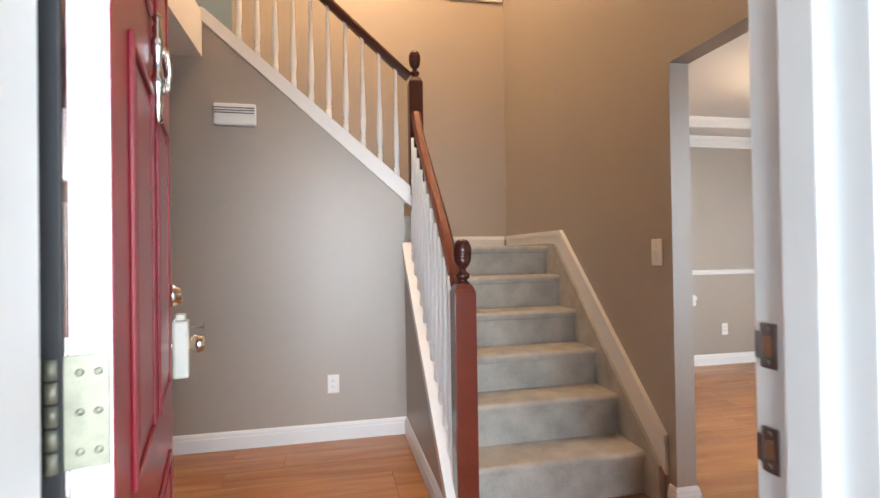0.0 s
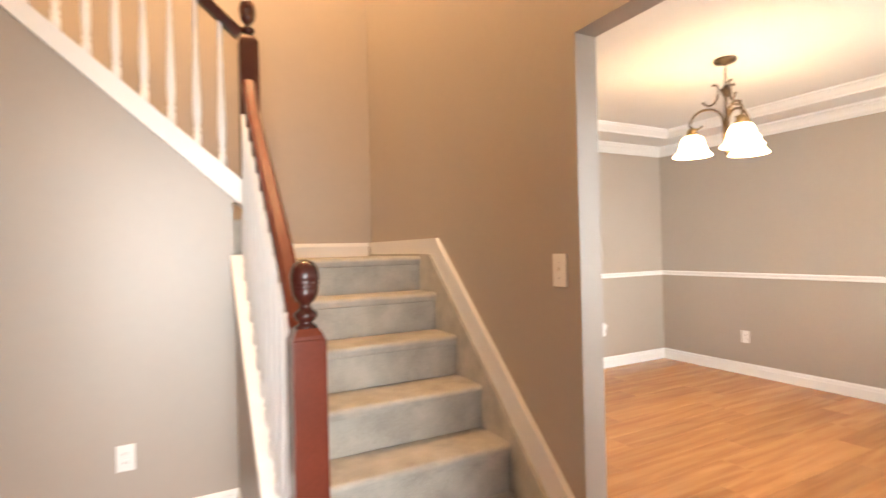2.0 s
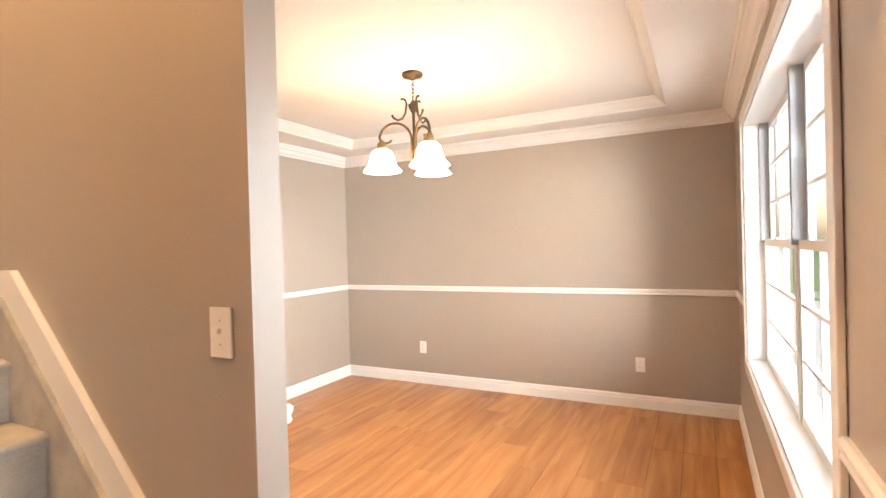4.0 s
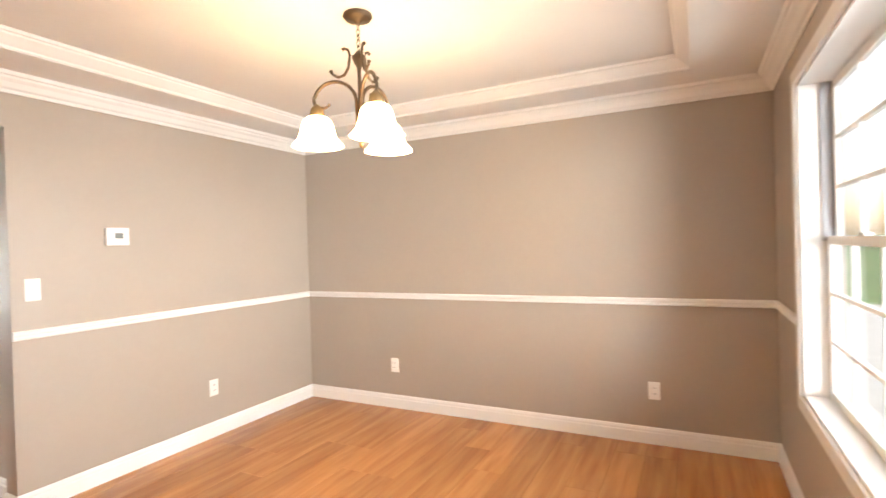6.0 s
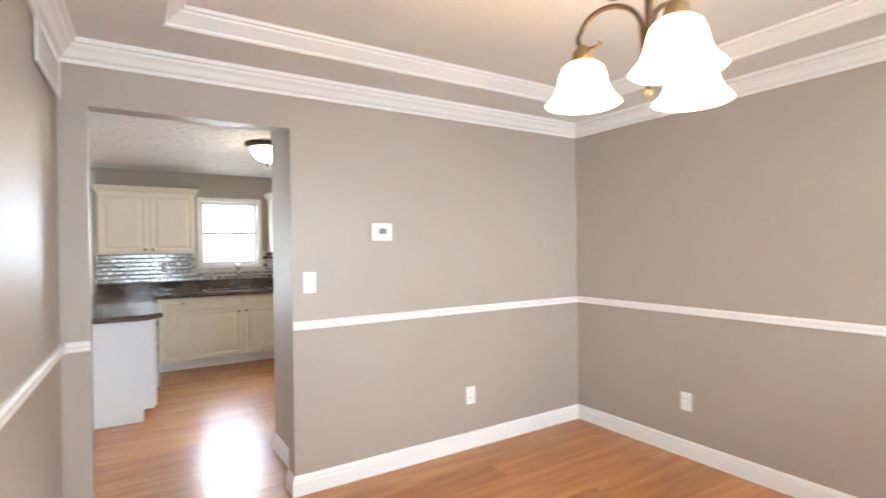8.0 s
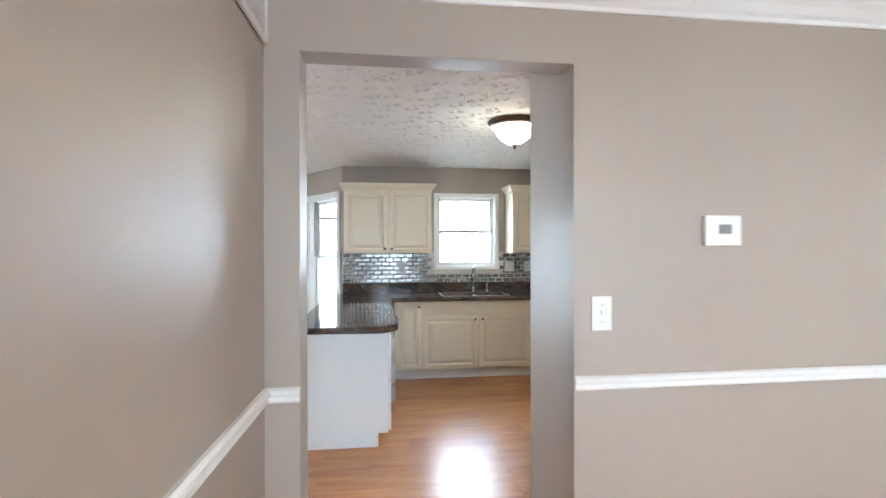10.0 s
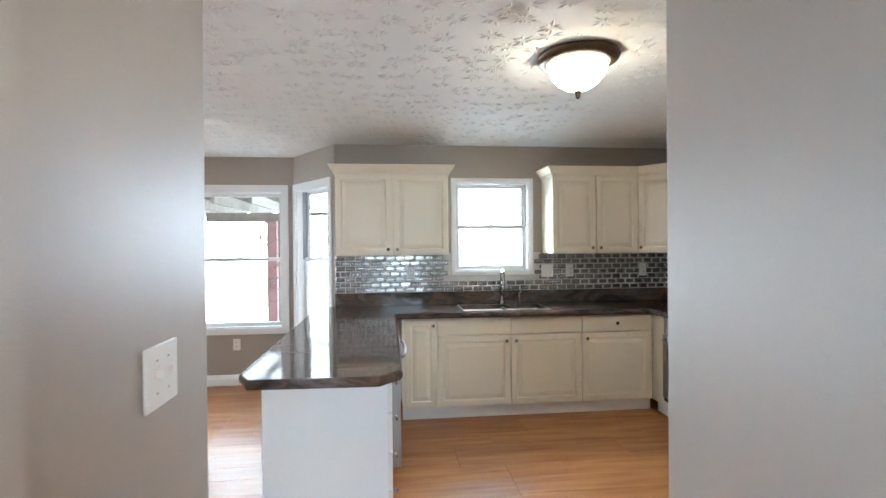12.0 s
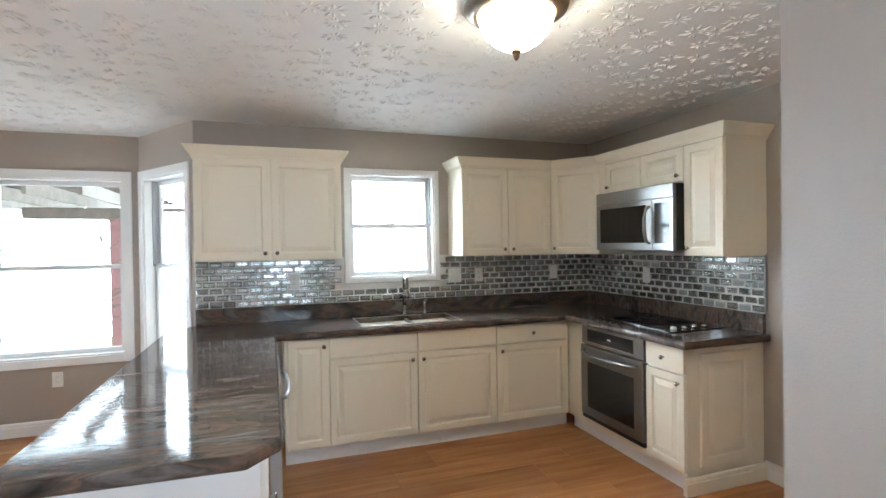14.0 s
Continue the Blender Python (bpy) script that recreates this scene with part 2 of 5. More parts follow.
def wall(name, axis, c0, c1, a0, a1, z0, z1, holes=(), material=None, label="greige painted drywall wall with satin finish"):
    """A wall with thickness from c0 to c1; it runs from a0 to a1 along the other axis; holes (a0, a1, z0, z1) go through it."""
    bm = bmesh.new()
    cuts = sorted({a0, a1, *(h[0] for h in holes), *(h[1] for h in holes)})
    for u0, u1 in zip(cuts, cuts[1:]):
        mid = (u0 + u1) / 2
        spans, z = [], z0
        for h in sorted((h for h in holes if h[0] < mid < h[1]), key=lambda h: h[2]):
            if h[2] > z:
                spans.append((z, h[2]))
            z = h[3]
        if z < z1:
            spans.append((z, z1))
        for s0, s1 in spans:
            if axis == "y":
                box(bm, u0, u1, c0, c1, s0, s1)
            else:
                box(bm, c0, c1, u0, u1, s0, s1)
    bmesh.ops.remove_doubles(bm, verts=bm.verts, dist=1e-5)
    seen = {}
    for f in bm.faces:
        seen.setdefault(tuple(round(c, 4) for c in f.calc_center_median()), []).append(f)
    bmesh.ops.delete(bm, geom=[f for fs in seen.values() if len(fs) > 1 for f in fs], context="FACES_ONLY")
    return structure(done(name, bm, material or PAINT), label, "wall")

# ---- large structure ----
H = 2.41          # kitchen and family room ceiling
XH, XD = 2.045, 2.148   # stair wall: hall face, dining face
YF = 0.94         # dining front wall, inner face
YD = 0.775         # entrance wall, inner face
YN, YN2 = 4.655, 4.77   # wall between dining room and kitchen
YP = 5.38         # end of the short passage
XE, YK = 5.60, 9.0      # outer walls
YS = 3.50         # wall under the upper stair flight
TOP = 5.1         # stairwell ceiling

structure(boxes("ground", LAWN, None, (-400, 400, -400, 400, -0.6, -0.35)), "mown green lawn around the house", "lawn")
structure(boxes("pavement_1", PATIO, None, (-1.2, 2.6, -2.5, 0.62, -0.35, -0.16)), "pale concrete entrance porch slab", "porch")
# pavement_3 is an assumed pale ground, added to whiten the lower dining panes
structure(boxes("pavement_3", PATIO, None, (2.62, 16, -12.0, 0.62, -0.35, -0.2)), "added pale concrete ground that brightens the dining room window view", "drive")
structure(boxes("pavement_2", PATIO, None, (-4.5, 5.8, 9.95, 14.0, -0.35, -0.12)), "pale concrete patio slab behind the house", "patio")
floor = structure(boxes("floor", mat("floor_underlay", (0.12, 0.05, 0.02), 0.6), None, (-4.2, 5.72, 0.64, 9.95, -0.2, -0.012)), "honey oak laminate plank floor", "floor")

wall("wall_front_dining", "y", YF - 0.17, YF, XD, XE + 0.12, 0, 2.7, [(2.5, 4.82, 0.62, 2.1)])
wall("wall_front_entrance", "y", YD - 0.16, YD, -4.2, 2.045, -0.2, TOP, [(0.174, 1.186, -0.2, 2.08)])
YJ, XW = 2.168, 2.240   # jamb of the wide opening; far end of the dining face of the stair wall
wall("wall_stair", "x", XH, XD, 0.64, YJ, 0, TOP, [(YF, YJ, 0, 2.073)])
wall("wall_dining_north", "y", YN, YN2, 2.045, XE + 0.12, 0, 2.7, [(2.353, 3.29, 0, 2.09)])
wall("wall_east", "x", XE, XE + 0.12, YF - 0.17, YK + 0.15, 0, 2.7)
wall("wall_passage_left", "y", YN2, 5.50, 1.6, 2.262, 0, H)
wall("wall_passage_right", "y", YN2, 5.42, 3.373, XE, 0, H)
wall("wall_kitchen_back", "y", YK, YK + 0.15, 2.2, XE, 0, 2.6, [(3.33, 4.05, 1.21, 2.06)])
wall("wall_family_back", "y", YK, YK + 0.15, -4.2, -0.1, 0, 2.6, [(-3.55, -1.95, 0.0, 2.03)])
wall("wall_west", "x", -4.32, -4.2, 0.64, YK + 0.15, -0.2, TOP)
wall("wall_under_stair", "y", YS, YS + 0.1, -0.51, 0.985, 0, 1.55)
wall("wall_hall_opening", "y", YS, YS + 0.1, -4.2, -0.51, 0, 2.46, [(-1.6, -0.511, 0, 2.1)])
wall("wall_stairwell_back", "y", 4.42, 4.52, -0.26, XH, 0.0, TOP)
BLUE = mat("blue_grey_paint", (0.2, 0.27, 0.34), 0.5, vary=0.03)
wall("wall_upper_hall_back", "y", 4.42, 4.52, -4.2, -0.26, 2.46, TOP, material=BLUE, label="blue grey painted wall on the upper floor")
wall("wall_upper_room", "x", -1.5, -1.4, YD, 4.42, 2.735, TOP, material=BLUE, label="blue grey painted wall on the upper floor")
wall("wall_stair_closet", "y", 5.0, 5.1, -0.51, 1.6, 0, H)
wall("wall_stair_closet_side", "x", -0.55, -0.45, YS + 0.1, 5.1, 0, H)


def stair_wall_back():
    """The closed part of the stair wall; its dining face runs a little out of square."""
    bm = bmesh.new()
    extrude(bm, [(XH, YJ), (XD, YJ), (XW, YN), (XH, YN)], "z", 0, TOP)
    return structure(done("wall_stair_back_part", bm, PAINT), "greige painted drywall wall with satin finish", "wall")


stair_wall_back()


def sloped_wall():
    bm = bmesh.new()
    extrude(bm, [(-0.51, 1.55), (0.985, 1.55), (1.03, 1.55), (-0.27, 2.67), (-0.51, 2.67)], "y", YS, YS + 0.1)
    return structure(done("wall_under_stair_upper", bm, PAINT), "greige drywall under the rising stair", "wall")


sloped_wall()
# ceilings
structure(boxes("ceiling_stairwell", CEIL, None, (-4.2, XD, 0.64, 4.52, TOP, TOP + 0.1)), "white painted stairwell ceiling", "ceiling")
structure(boxes("ceiling_hall", CEIL, None, (-4.2, -0.27, YD, YS, 2.46, 2.74)), "white painted hall ceiling below the upper floor", "ceiling")
structure(boxes("floor_upper", CARPET, None, (-4.2, -0.27, YS, 4.42, 2.46, 2.72)), "carpeted upper landing floor", "floor")


def tray_ceiling():
    bm = bmesh.new()
    x0, x1, y0, y1 = XD, XE, YF, YN
    a0, a1, b0, b1 = 2.64, 5.225, 1.385, 4.258
    box(bm, x0, x1, y0, b0, 2.375, 2.6)
    box(bm, x0, x1, b1, y1, 2.375, 2.6)
    box(bm, x0, a0, b0, b1, 2.375, 2.6)
    box(bm, a1, x1, b0, b1, 2.375, 2.6)
    box(bm, a0, a1, b0, b1, 2.452, 2.6)
    return structure(done("ceiling_dining", bm, CEIL), "white tray ceiling with a raised middle", "ceiling")


tray_ceiling()


def kitchen_ceiling():
    """One sheet with stamped star-shaped plaster ridges."""
    verts, faces = [], []

    def quad(p):
        n = len(verts)
        verts.extend(p)
        faces.append(tuple(range(n, n + len(p))))

    quad([(-4.2, 3.6, H), (-0.45, 3.6, H), (-0.45, 9.15, H), (-4.2, 9.15, H)])
    quad([(-0.45, 5.0, H), (2.262, 5.0, H), (2.262, 9.15, H), (-0.45, 9.15, H)])
    quad([(2.262, YN2, H), (XE, YN2, H), (XE, 9.15, H), (2.262, 9.15, H)])
    quad([(-0.4, 9.0, H + 0.002), (2.45, 9.0, H + 0.002), (2.45, 10.0, H + 0.002), (-0.4, 10.0, H + 0.002)])
    rng = random.Random(4)
    x = -1.2
    while x < XE - 0.1:
        y = 5.0
        while y < 9.75:
            cx, cy = x + rng.uniform(-0.045, 0.045), y + rng.uniform(-0.045, 0.045)
            y += 0.15
            if (cy > 8.95 and not 0.2 < cx < 2.0) or (cy < YP and (cx < 2.45 or cx > 3.2)):
                continue
            turn, petals = rng.uniform(0, 6.28), rng.randint(7, 12)
            for k in range(petals):
                a = turn + 2 * math.pi * k / petals + rng.uniform(-0.2, 0.2)
                r0, r1, w = rng.uniform(0.006, 0.016), rng.uniform(0.045, 0.08), rng.uniform(0.007, 0.012)
                c, s = math.cos(a), math.sin(a)
                d = rng.uniform(0.0032, 0.0058)
                n = len(verts)
                m = (r0 + r1) / 2
                verts.extend([(cx + c * r0, cy + s * r0, H - 0.0005), (cx + c * m - s * w, cy + s * m + c * w, H - 0.0005), (cx + c * r1, cy + s * r1, H - 0.0005), (cx + c * m + s * w, cy + s * m - c * w, H - 0.0005), (cx + c * m, cy + s * m, H - d)])
                faces.extend([(n, n + 1, n + 4), (n + 1, n + 2, n + 4), (n + 2, n + 3, n + 4), (n + 3, n, n + 4)])
        x += 0.15
    data = bpy.data.meshes.new("ceiling_kitchen")
    data.from_pydata(verts, [], faces)
    data.materials.append(CEIL)
    return structure(new("ceiling_kitchen", data), "white kitchen ceiling with stamped star plaster texture", "ceiling")


kitchen_ceiling()
structure(boxes("roof", SIDING, None, (-4.4, XE + 0.2, YN2, 10.1, 2.62, 2.75), (XD, XE + 0.2, 0.7, YN2, 2.72, 2.8)), "flat roof deck above the ground floor", "roof")

# bay walls
BAY = [(2.2, 9.0), (1.69, 9.75), (0.53, 9.75), (0.02, 9.0), (-0.1, 9.0)]


def bay_wall(name, p, q, holes):
    p, q = Vector(p), Vector(q)
    L = (q - p).length
    d = (q - p) / L
    ob = wall(name, "y", 0.0, 0.14, 0, L, 0, 2.6, holes)
    # local x runs along the wall, local y points outwards
    out = Vector((d.y, -d.x))
    ob.matrix_world = Matrix(((d.x, out.x, 0, p.x), (d.y, out.y, 0, p.y), (0, 0, 1, 0), (0, 0, 0, 1)))
    return ob.matrix_world.copy(), L


# run each wall so that its outer side lies to the right of the way it runs
M_BAYR, L_BAYR = bay_wall("wall_bay_right", (2.2, 9.0), (1.69, 9.75), [(0.12, 0.83, 0.60, 2.05)])
M_BAYM, L_BAYM = bay_wall("wall_bay_middle", (1.69, 9.75), (0.53, 9.75), [(0.12, 1.05, 0.60, 2.05)])
M_BAYL, L_BAYL = bay_wall("wall_bay_left", (0.53, 9.75), (0.02, 9.0), [(0.08, 0.79, 0.60, 2.05)])
wall("wall_bay_return", "y", YK, YK + 0.15, -0.1, 0.02, 0, 2.6)

# ---- mouldings ----
BASE = [(0, 0), (0.016, 0), (0.016, 0.075), (0.012, 0.083), (0.012, 0.095), (0.006, 0.108), (0, 0.112)]
RAIL = [(0, 0.943), (0.012, 0.943), (0.018, 0.950), (0.014, 0.963), (0.022, 0.973), (0.022, 0.984), (0.012, 0.992), (0, 0.992)]
CROWN = [(0, 2.275), (0.010, 2.275), (0.014, 2.29), (0.028, 2.30), (0.045, 2.325), (0.062, 2.34), (0.066, 2.352), (0.078, 2.356), (0.085, 2.3745), (0, 2.3745)]
CROWN2 = [(0, 2.378), (0.010, 2.378), (0.014, 2.388), (0.028, 2.398), (0.045, 2.412), (0.062, 2.426), (0.066, 2.435), (0.077, 2.438), (0.084, 2.4515), (0, 2.4515)]


def moulding(name, profile, paths, label, closed=False):
    bm = bmesh.new()
    for p in paths:
        sweep(bm, profile, p, closed)
    return structure(done(name, bm, WHITE), label, "trim")


moulding("trim_crown_dining", CROWN, [[(XE, YF), (XE, YN), (XW, YN), (XD, YJ), (XD, YF)]], "white stepped crown moulding", True)
moulding("trim_crown_tray", CROWN2, [[(2.64, 1.385), (5.225, 1.385), (5.225, 4.258), (2.64, 4.258)]], "white crown moulding inside the tray", True)
moulding("trim_chair_rail", RAIL, [[(4.886, YF), (XE, YF), (XE, YN), (3.29, YN)], [(2.353, YN), (XW, YN), (XD, YJ)], [(XD + 0.0, YF), (2.434, YF)]], "white chair rail moulding")
moulding("baseboard_dining", BASE, [[(XD, YF), (XE, YF), (XE, YN), (3.29, YN), (3.29, YN2), (3.373, YN2), (3.373, 5.42), (XE, 5.42)], [(1.6, 5.50), (2.262, 5.50), (2.262, YN2), (2.353, YN2), (2.353, YN), (XW, YN), (XD, YJ), (XH, YJ), (XH, 2.215)]], "white baseboard with moulded top")
moulding("baseboard_hall", BASE, [[(0.985, 2.3), (0.985, YS), (-0.51, YS), (-0.51, YS + 0.1)]], "white baseboard with moulded top")
moulding("baseboard_kitchen", BASE, [[(XE, 5.38), (XE, 7.2)], [(2.2, 8.99), (1.69, 9.75), (0.53, 9.75), (0.02, 9.0), (-1.9, 9.0)]], "white baseboard with moulded top")

# ---- floor planks ----


def planks():
    rng = random.Random(11)
    W, LEN = 0.19, 1.21
    regions = [(2.045, XE, YF, YN), (-1.6, 2.045, 0.66, YS), (-2.6, XE, YN + 0.0, 9.0), (0.02, 2.2, 9.0, 9.75)]
    meshes = {}
    count = [0]

    def plank(x0, x1, y0, y1):
        key = (round(x1 - x0, 3), round(y1 - y0, 3))
        if key not in meshes:
            bm = bmesh.new()
            w, d = key[0] - 0.0012, key[1] - 0.0012
            v = [bm.verts.new(p) for p in ((0, 0, -0.012), (w, 0, -0.012), (w, d, -0.012), (0, d, -0.012), (0, 0, -0.001), (w, 0, -0.001), (w, d, -0.001), (0, d, -0.001), (0.001, 0.001, 0), (w - 0.001, 0.001, 0), (w - 0.001, d - 0.001, 0), (0.001, d - 0.001, 0))]
            for a, b in ((0, 4), (4, 8)):
                for k in range(4):
                    bm.faces.new((v[a + k], v[a + (k + 1) % 4], v[b + (k + 1) % 4], v[b + k]))
            bm.faces.new(v[8:12])
            data = bpy.data.meshes.new("plank")
            bm.to_mesh(data)
            bm.free()
            data.materials.append(LAMINATE)
            meshes[key] = data
        ob = new("plank", meshes[key])
        ob.parent = floor
        ob.location = (x0, y0, 0)
        count[0] += 1

    for n, (x0, x1, y0, y1) in enumerate(regions):
        y, r = y0, 0
        while y < y1 - 0.01:
            ye = min(y + W, y1)
            x = x0 - rng.choice((0.0, 0.3, 0.6, 0.9))
            while x < x1 - 0.01:
                xe = min(x + LEN, x1)
                xs = max(x, x0)
                if xe - xs > 0.02:
                    plank(xs, xe, y, ye)
                x += LEN
            y += W

# ---- windows ----


def sash_window(name, m, w, z0, z1, depth, mullions=(), grid=None, casing=0.065, sill=False, label="", units=1):
    """A double-hung window in an opening. m: pose whose x runs along the wall, y outwards, origin at the opening's corner on the inner face."""
    win = thing(name, label or "white vinyl double hung window with clear glass", "window")
    win.matrix_basis = m
    win["kind"] = "structure"
    c, h = casing, 0.012
    boxes("casing", WHITE, win, (-c, 0.0, -0.018, -0.002, z0 - c, z1 + c), (w, w + c, -0.018, -0.002, z0 - c, z1 + c), (0, w, -0.018, -0.002, z1, z1 + c), (0, w, -0.018, -0.002, z0 - c, z0), bevel=0.004)
    boxes("reveal", WHITE, win, (0.0, h, -0.002, depth, z0, z1), (w - h, w, -0.002, depth, z0, z1), (h, w - h, -0.002, depth, z1 - h, z1), (h, w - h, -0.002, depth, z0, z0 + h))
    uw = w / units
    for u in range(units):
        a, b = u * uw + h, (u + 1) * uw - h
        if units > 1 and u:
            boxes("mullion", VINYL, win, (a - 2 * h - 0.012, a + 0.0, depth - 0.06, depth, z0 + h, z1 - h))
        zm = (z0 + z1) / 2
        for part_name, s0, s1, y in (("upper_sash", zm - 0.02, z1 - h, depth - 0.022), ("lower_sash", z0 + h, zm + 0.02, depth - 0.052)):
            t = 0.038
            sash = boxes(part_name, VINYL, win, (a, a + t, y, y + 0.028, s0, s1), (b - t, b, y, y + 0.028, s0, s1), (a + t, b - t, y, y + 0.028, s1 - t, s1), (a + t, b - t, y, y + 0.028, s0, s0 + t), bevel=0.003)
            pane = boxes("pane", GLASS, sash, (a + t, b - t, y + 0.012, y + 0.016, s0 + t, s1 - t))
            pane.visible_shadow = False
            if grid:
                nx, nz = grid
                for k in range(1, nx):
                    x = a + t + (b - a - 2 * t) * k / nx
                    boxes("glazing_bar", VINYL, sash, (x - 0.008, x + 0.008, y + 0.002, y + 0.026, s0 + t, s1 - t))
                for k in range(1, nz):
                    z = s0 + t + (s1 - s0 - 2 * t) * k / nz
                    boxes("glazing_bar", VINYL, sash, (a + t, b - t, y + 0.003, y + 0.025, z - 0.008, z + 0.008))
        boxes("side_track", GREYSTRIP, win, (a, a + 0.01, depth - 0.07, depth - 0.001, zm, z1 - h), (b - 0.01, b, depth - 0.07, depth - 0.001, zm, z1 - h))
        boxes("sash_lock", VINYL, win, ((a + b) / 2 - 0.03, (a + b) / 2 + 0.03, depth - 0.062, depth - 0.03, zm + 0.02, zm + 0.032), bevel=0.003)
    return win


def along(x, y, rz):
    return pose(x, y, 0, 0, 0, rz)


sash_window("window_1", Matrix(((-1, 0, 0, 4.82), (0, -1, 0, YF), (0, 0, 1, 0), (0, 0, 0, 1))), 2.32, 0.62, 2.10, 0.15, grid=(3, 3), units=2, label="white double hung twin window with grid bars in the dining room")
sash_window("window_2", along(3.33, YK, 0), 0.72, 1.21, 2.06, 0.12, casing=0.04, label="white double hung window above the kitchen sink")
for n, (m, a, w) in enumerate(((M_BAYR, 0.12, 0.71), (M_BAYM, 0.12, 0.93), (M_BAYL, 0.08, 0.71))):
    sash_window(f"window_{n + 3}", m @ pose(a, 0, 0), w, 0.60, 2.05, 0.13, label="white double hung bay window beside the breakfast nook")


def patio_door():
    d = thing("door_2", "white sliding glass patio door in the family room", "door", at=(-3.55, YK, 0))
    d["kind"] = "structure"
    boxes("casing", WHITE, d, (-0.07, 0, -0.018, -0.002, 0, 2.1), (1.6, 1.67, -0.018, -0.002, 0, 2.1), (0, 1.6, -0.018, -0.002, 2.03, 2.1))
    for x, y in ((0.0, 0.07), (0.78, 0.03)):
        p = boxes("door_panel", VINYL, d, (x, x + 0.07, y, y + 0.035, 0.02, 2.02), (x + 0.75, x + 0.82, y, y + 0.035, 0.02, 2.02), (x + 0.07, x + 0.75, y, y + 0.035, 1.94, 2.02), (x + 0.07, x + 0.75, y, y + 0.035, 0.02, 0.12), (x + 0.07, x + 0.75, y, y + 0.035, 1.02, 1.06))
        g = boxes("pane", GLASS, p, (x + 0.07, x + 0.75, y + 0.015, y + 0.02, 0.12, 1.94))
        g.visible_shadow = False


patio_door()

# ---- staircase ----
NOSE = [(2.345, 0.215), (2.582, 0.430), (2.807, 0.634), (3.048, 0.840), (3.274, 1.049), (3.469, 1.251)]


def staircase():
    st = thing("staircase", "carpeted grey staircase with a quarter landing", "stairs")
    for k, (y, z) in enumerate(NOSE):
        y1 = 4.42 if k == 5 else NOSE[k + 1][0] + 0.03
        z0 = NOSE[k - 1][1] if k else 0.0
        bm = bmesh.new()
        prof = [(y + 0.025, z0 - 0.01), (y + 0.018, z - 0.05), (y + 0.004, z - 0.045)]
        for a in range(7):
            prof.append((y + 0.022 + 0.022 * math.cos(math.pi - a * math.pi / 12), z - 0.022 + 0.022 * math.sin(a * math.pi / 12)))
        prof += [(y1, z), (y1, z0 - 0.01)]
        extrude(bm, prof, "x", 1.07, 2.012)
        part("carpet_step" if k < 5 else "landing", bm, CARPET, st)
    bm = bmesh.new()
    extrude(bm, [(2.245, 0.0), (2.25, 0.18), (3.36, 1.26), (3.45, 1.265), (4.40, 1.265), (4.40, 1.0), (2.7, 0)], "x", 2.008, 2.04)
    part("carpet_side", bm, CARPET, st)
    # upper flight, its underside rising with the steps
    for k in range(7):
        bm = bmesh.new()
        box(bm, 1.04 - 0.26 * (k + 1), 1.07 - 0.26 * k, 3.6, 4.42, max(1.2, 1.016 + 0.207 * (k + 1)), 1.266 + 0.207 * (k + 1), bevel=0.012)
        part("carpet_step", bm, CARPET, st)
    return st


staircase()


def skirt():
    bm = bmesh.new()
    # band on the wall beside the first flight, then level along the landing
    for o, lo, hi in ((0.018, -0.125, -0.022), (0.026, -0.03, 0.0)):
        pts = [(2.225, 0.335 + hi), (3.293, 1.353 + hi), (4.42 - 0.02, 1.353 + hi), (4.42 - 0.02, 1.353 + lo), (3.33, 1.353 + lo), (2.225, 0.335 + lo * 1.5)]
        extrude(bm, pts, "x", XH - o, XH - 0.001)
    sweep(bm, [(0.001, 1.252), (0.018, 1.252), (0.018, 1.325), (0.026, 1.325), (0.02, 1.353), (0.001, 1.353)], [(XH - 0.03, 4.42), (1.0, 4.42)])
    structure(done("trim_stair_skirt", bm, WHITE), "white moulded skirt board beside the stair", "trim")


skirt()


def knee_wall():
    bm = bmesh.new()
    extrude(bm, [(2.16, 0), (YS, 0), (YS, 1.245), (2.16, 0.09)], "x", 0.985, 1.065)
    structure(done("wall_stair_knee", bm, PAINT), "low greige knee wall beside the stair", "wall")
    bm = bmesh.new()
    extrude(bm, [(2.15, 0.085), (YS, 1.245), (YS, 1.285), (2.15, 0.125)], "x", 0.968, 1.085)
    extrude(bm, [(2.15, 0.03), (2.15, 0.085), (YS, 1.245), (YS, 1.19)], "x", 0.972, 0.984)
    structure(done("trim_knee_cap", bm, WHITE), "white sloped cap on the knee wall", "trim")
    bm = bmesh.new()
    extrude(bm, [(1.07, 1.495), (1.07, 1.63), (-0.26, 2.765), (-0.30, 2.765), (-0.30, 2.68), (-0.26, 2.675)], "y", YS - 0.02, YS + 0.10)
    structure(done("trim_stair_stringer", bm, WHITE), "white closed stringer of the upper flight", "trim")


knee_wall()


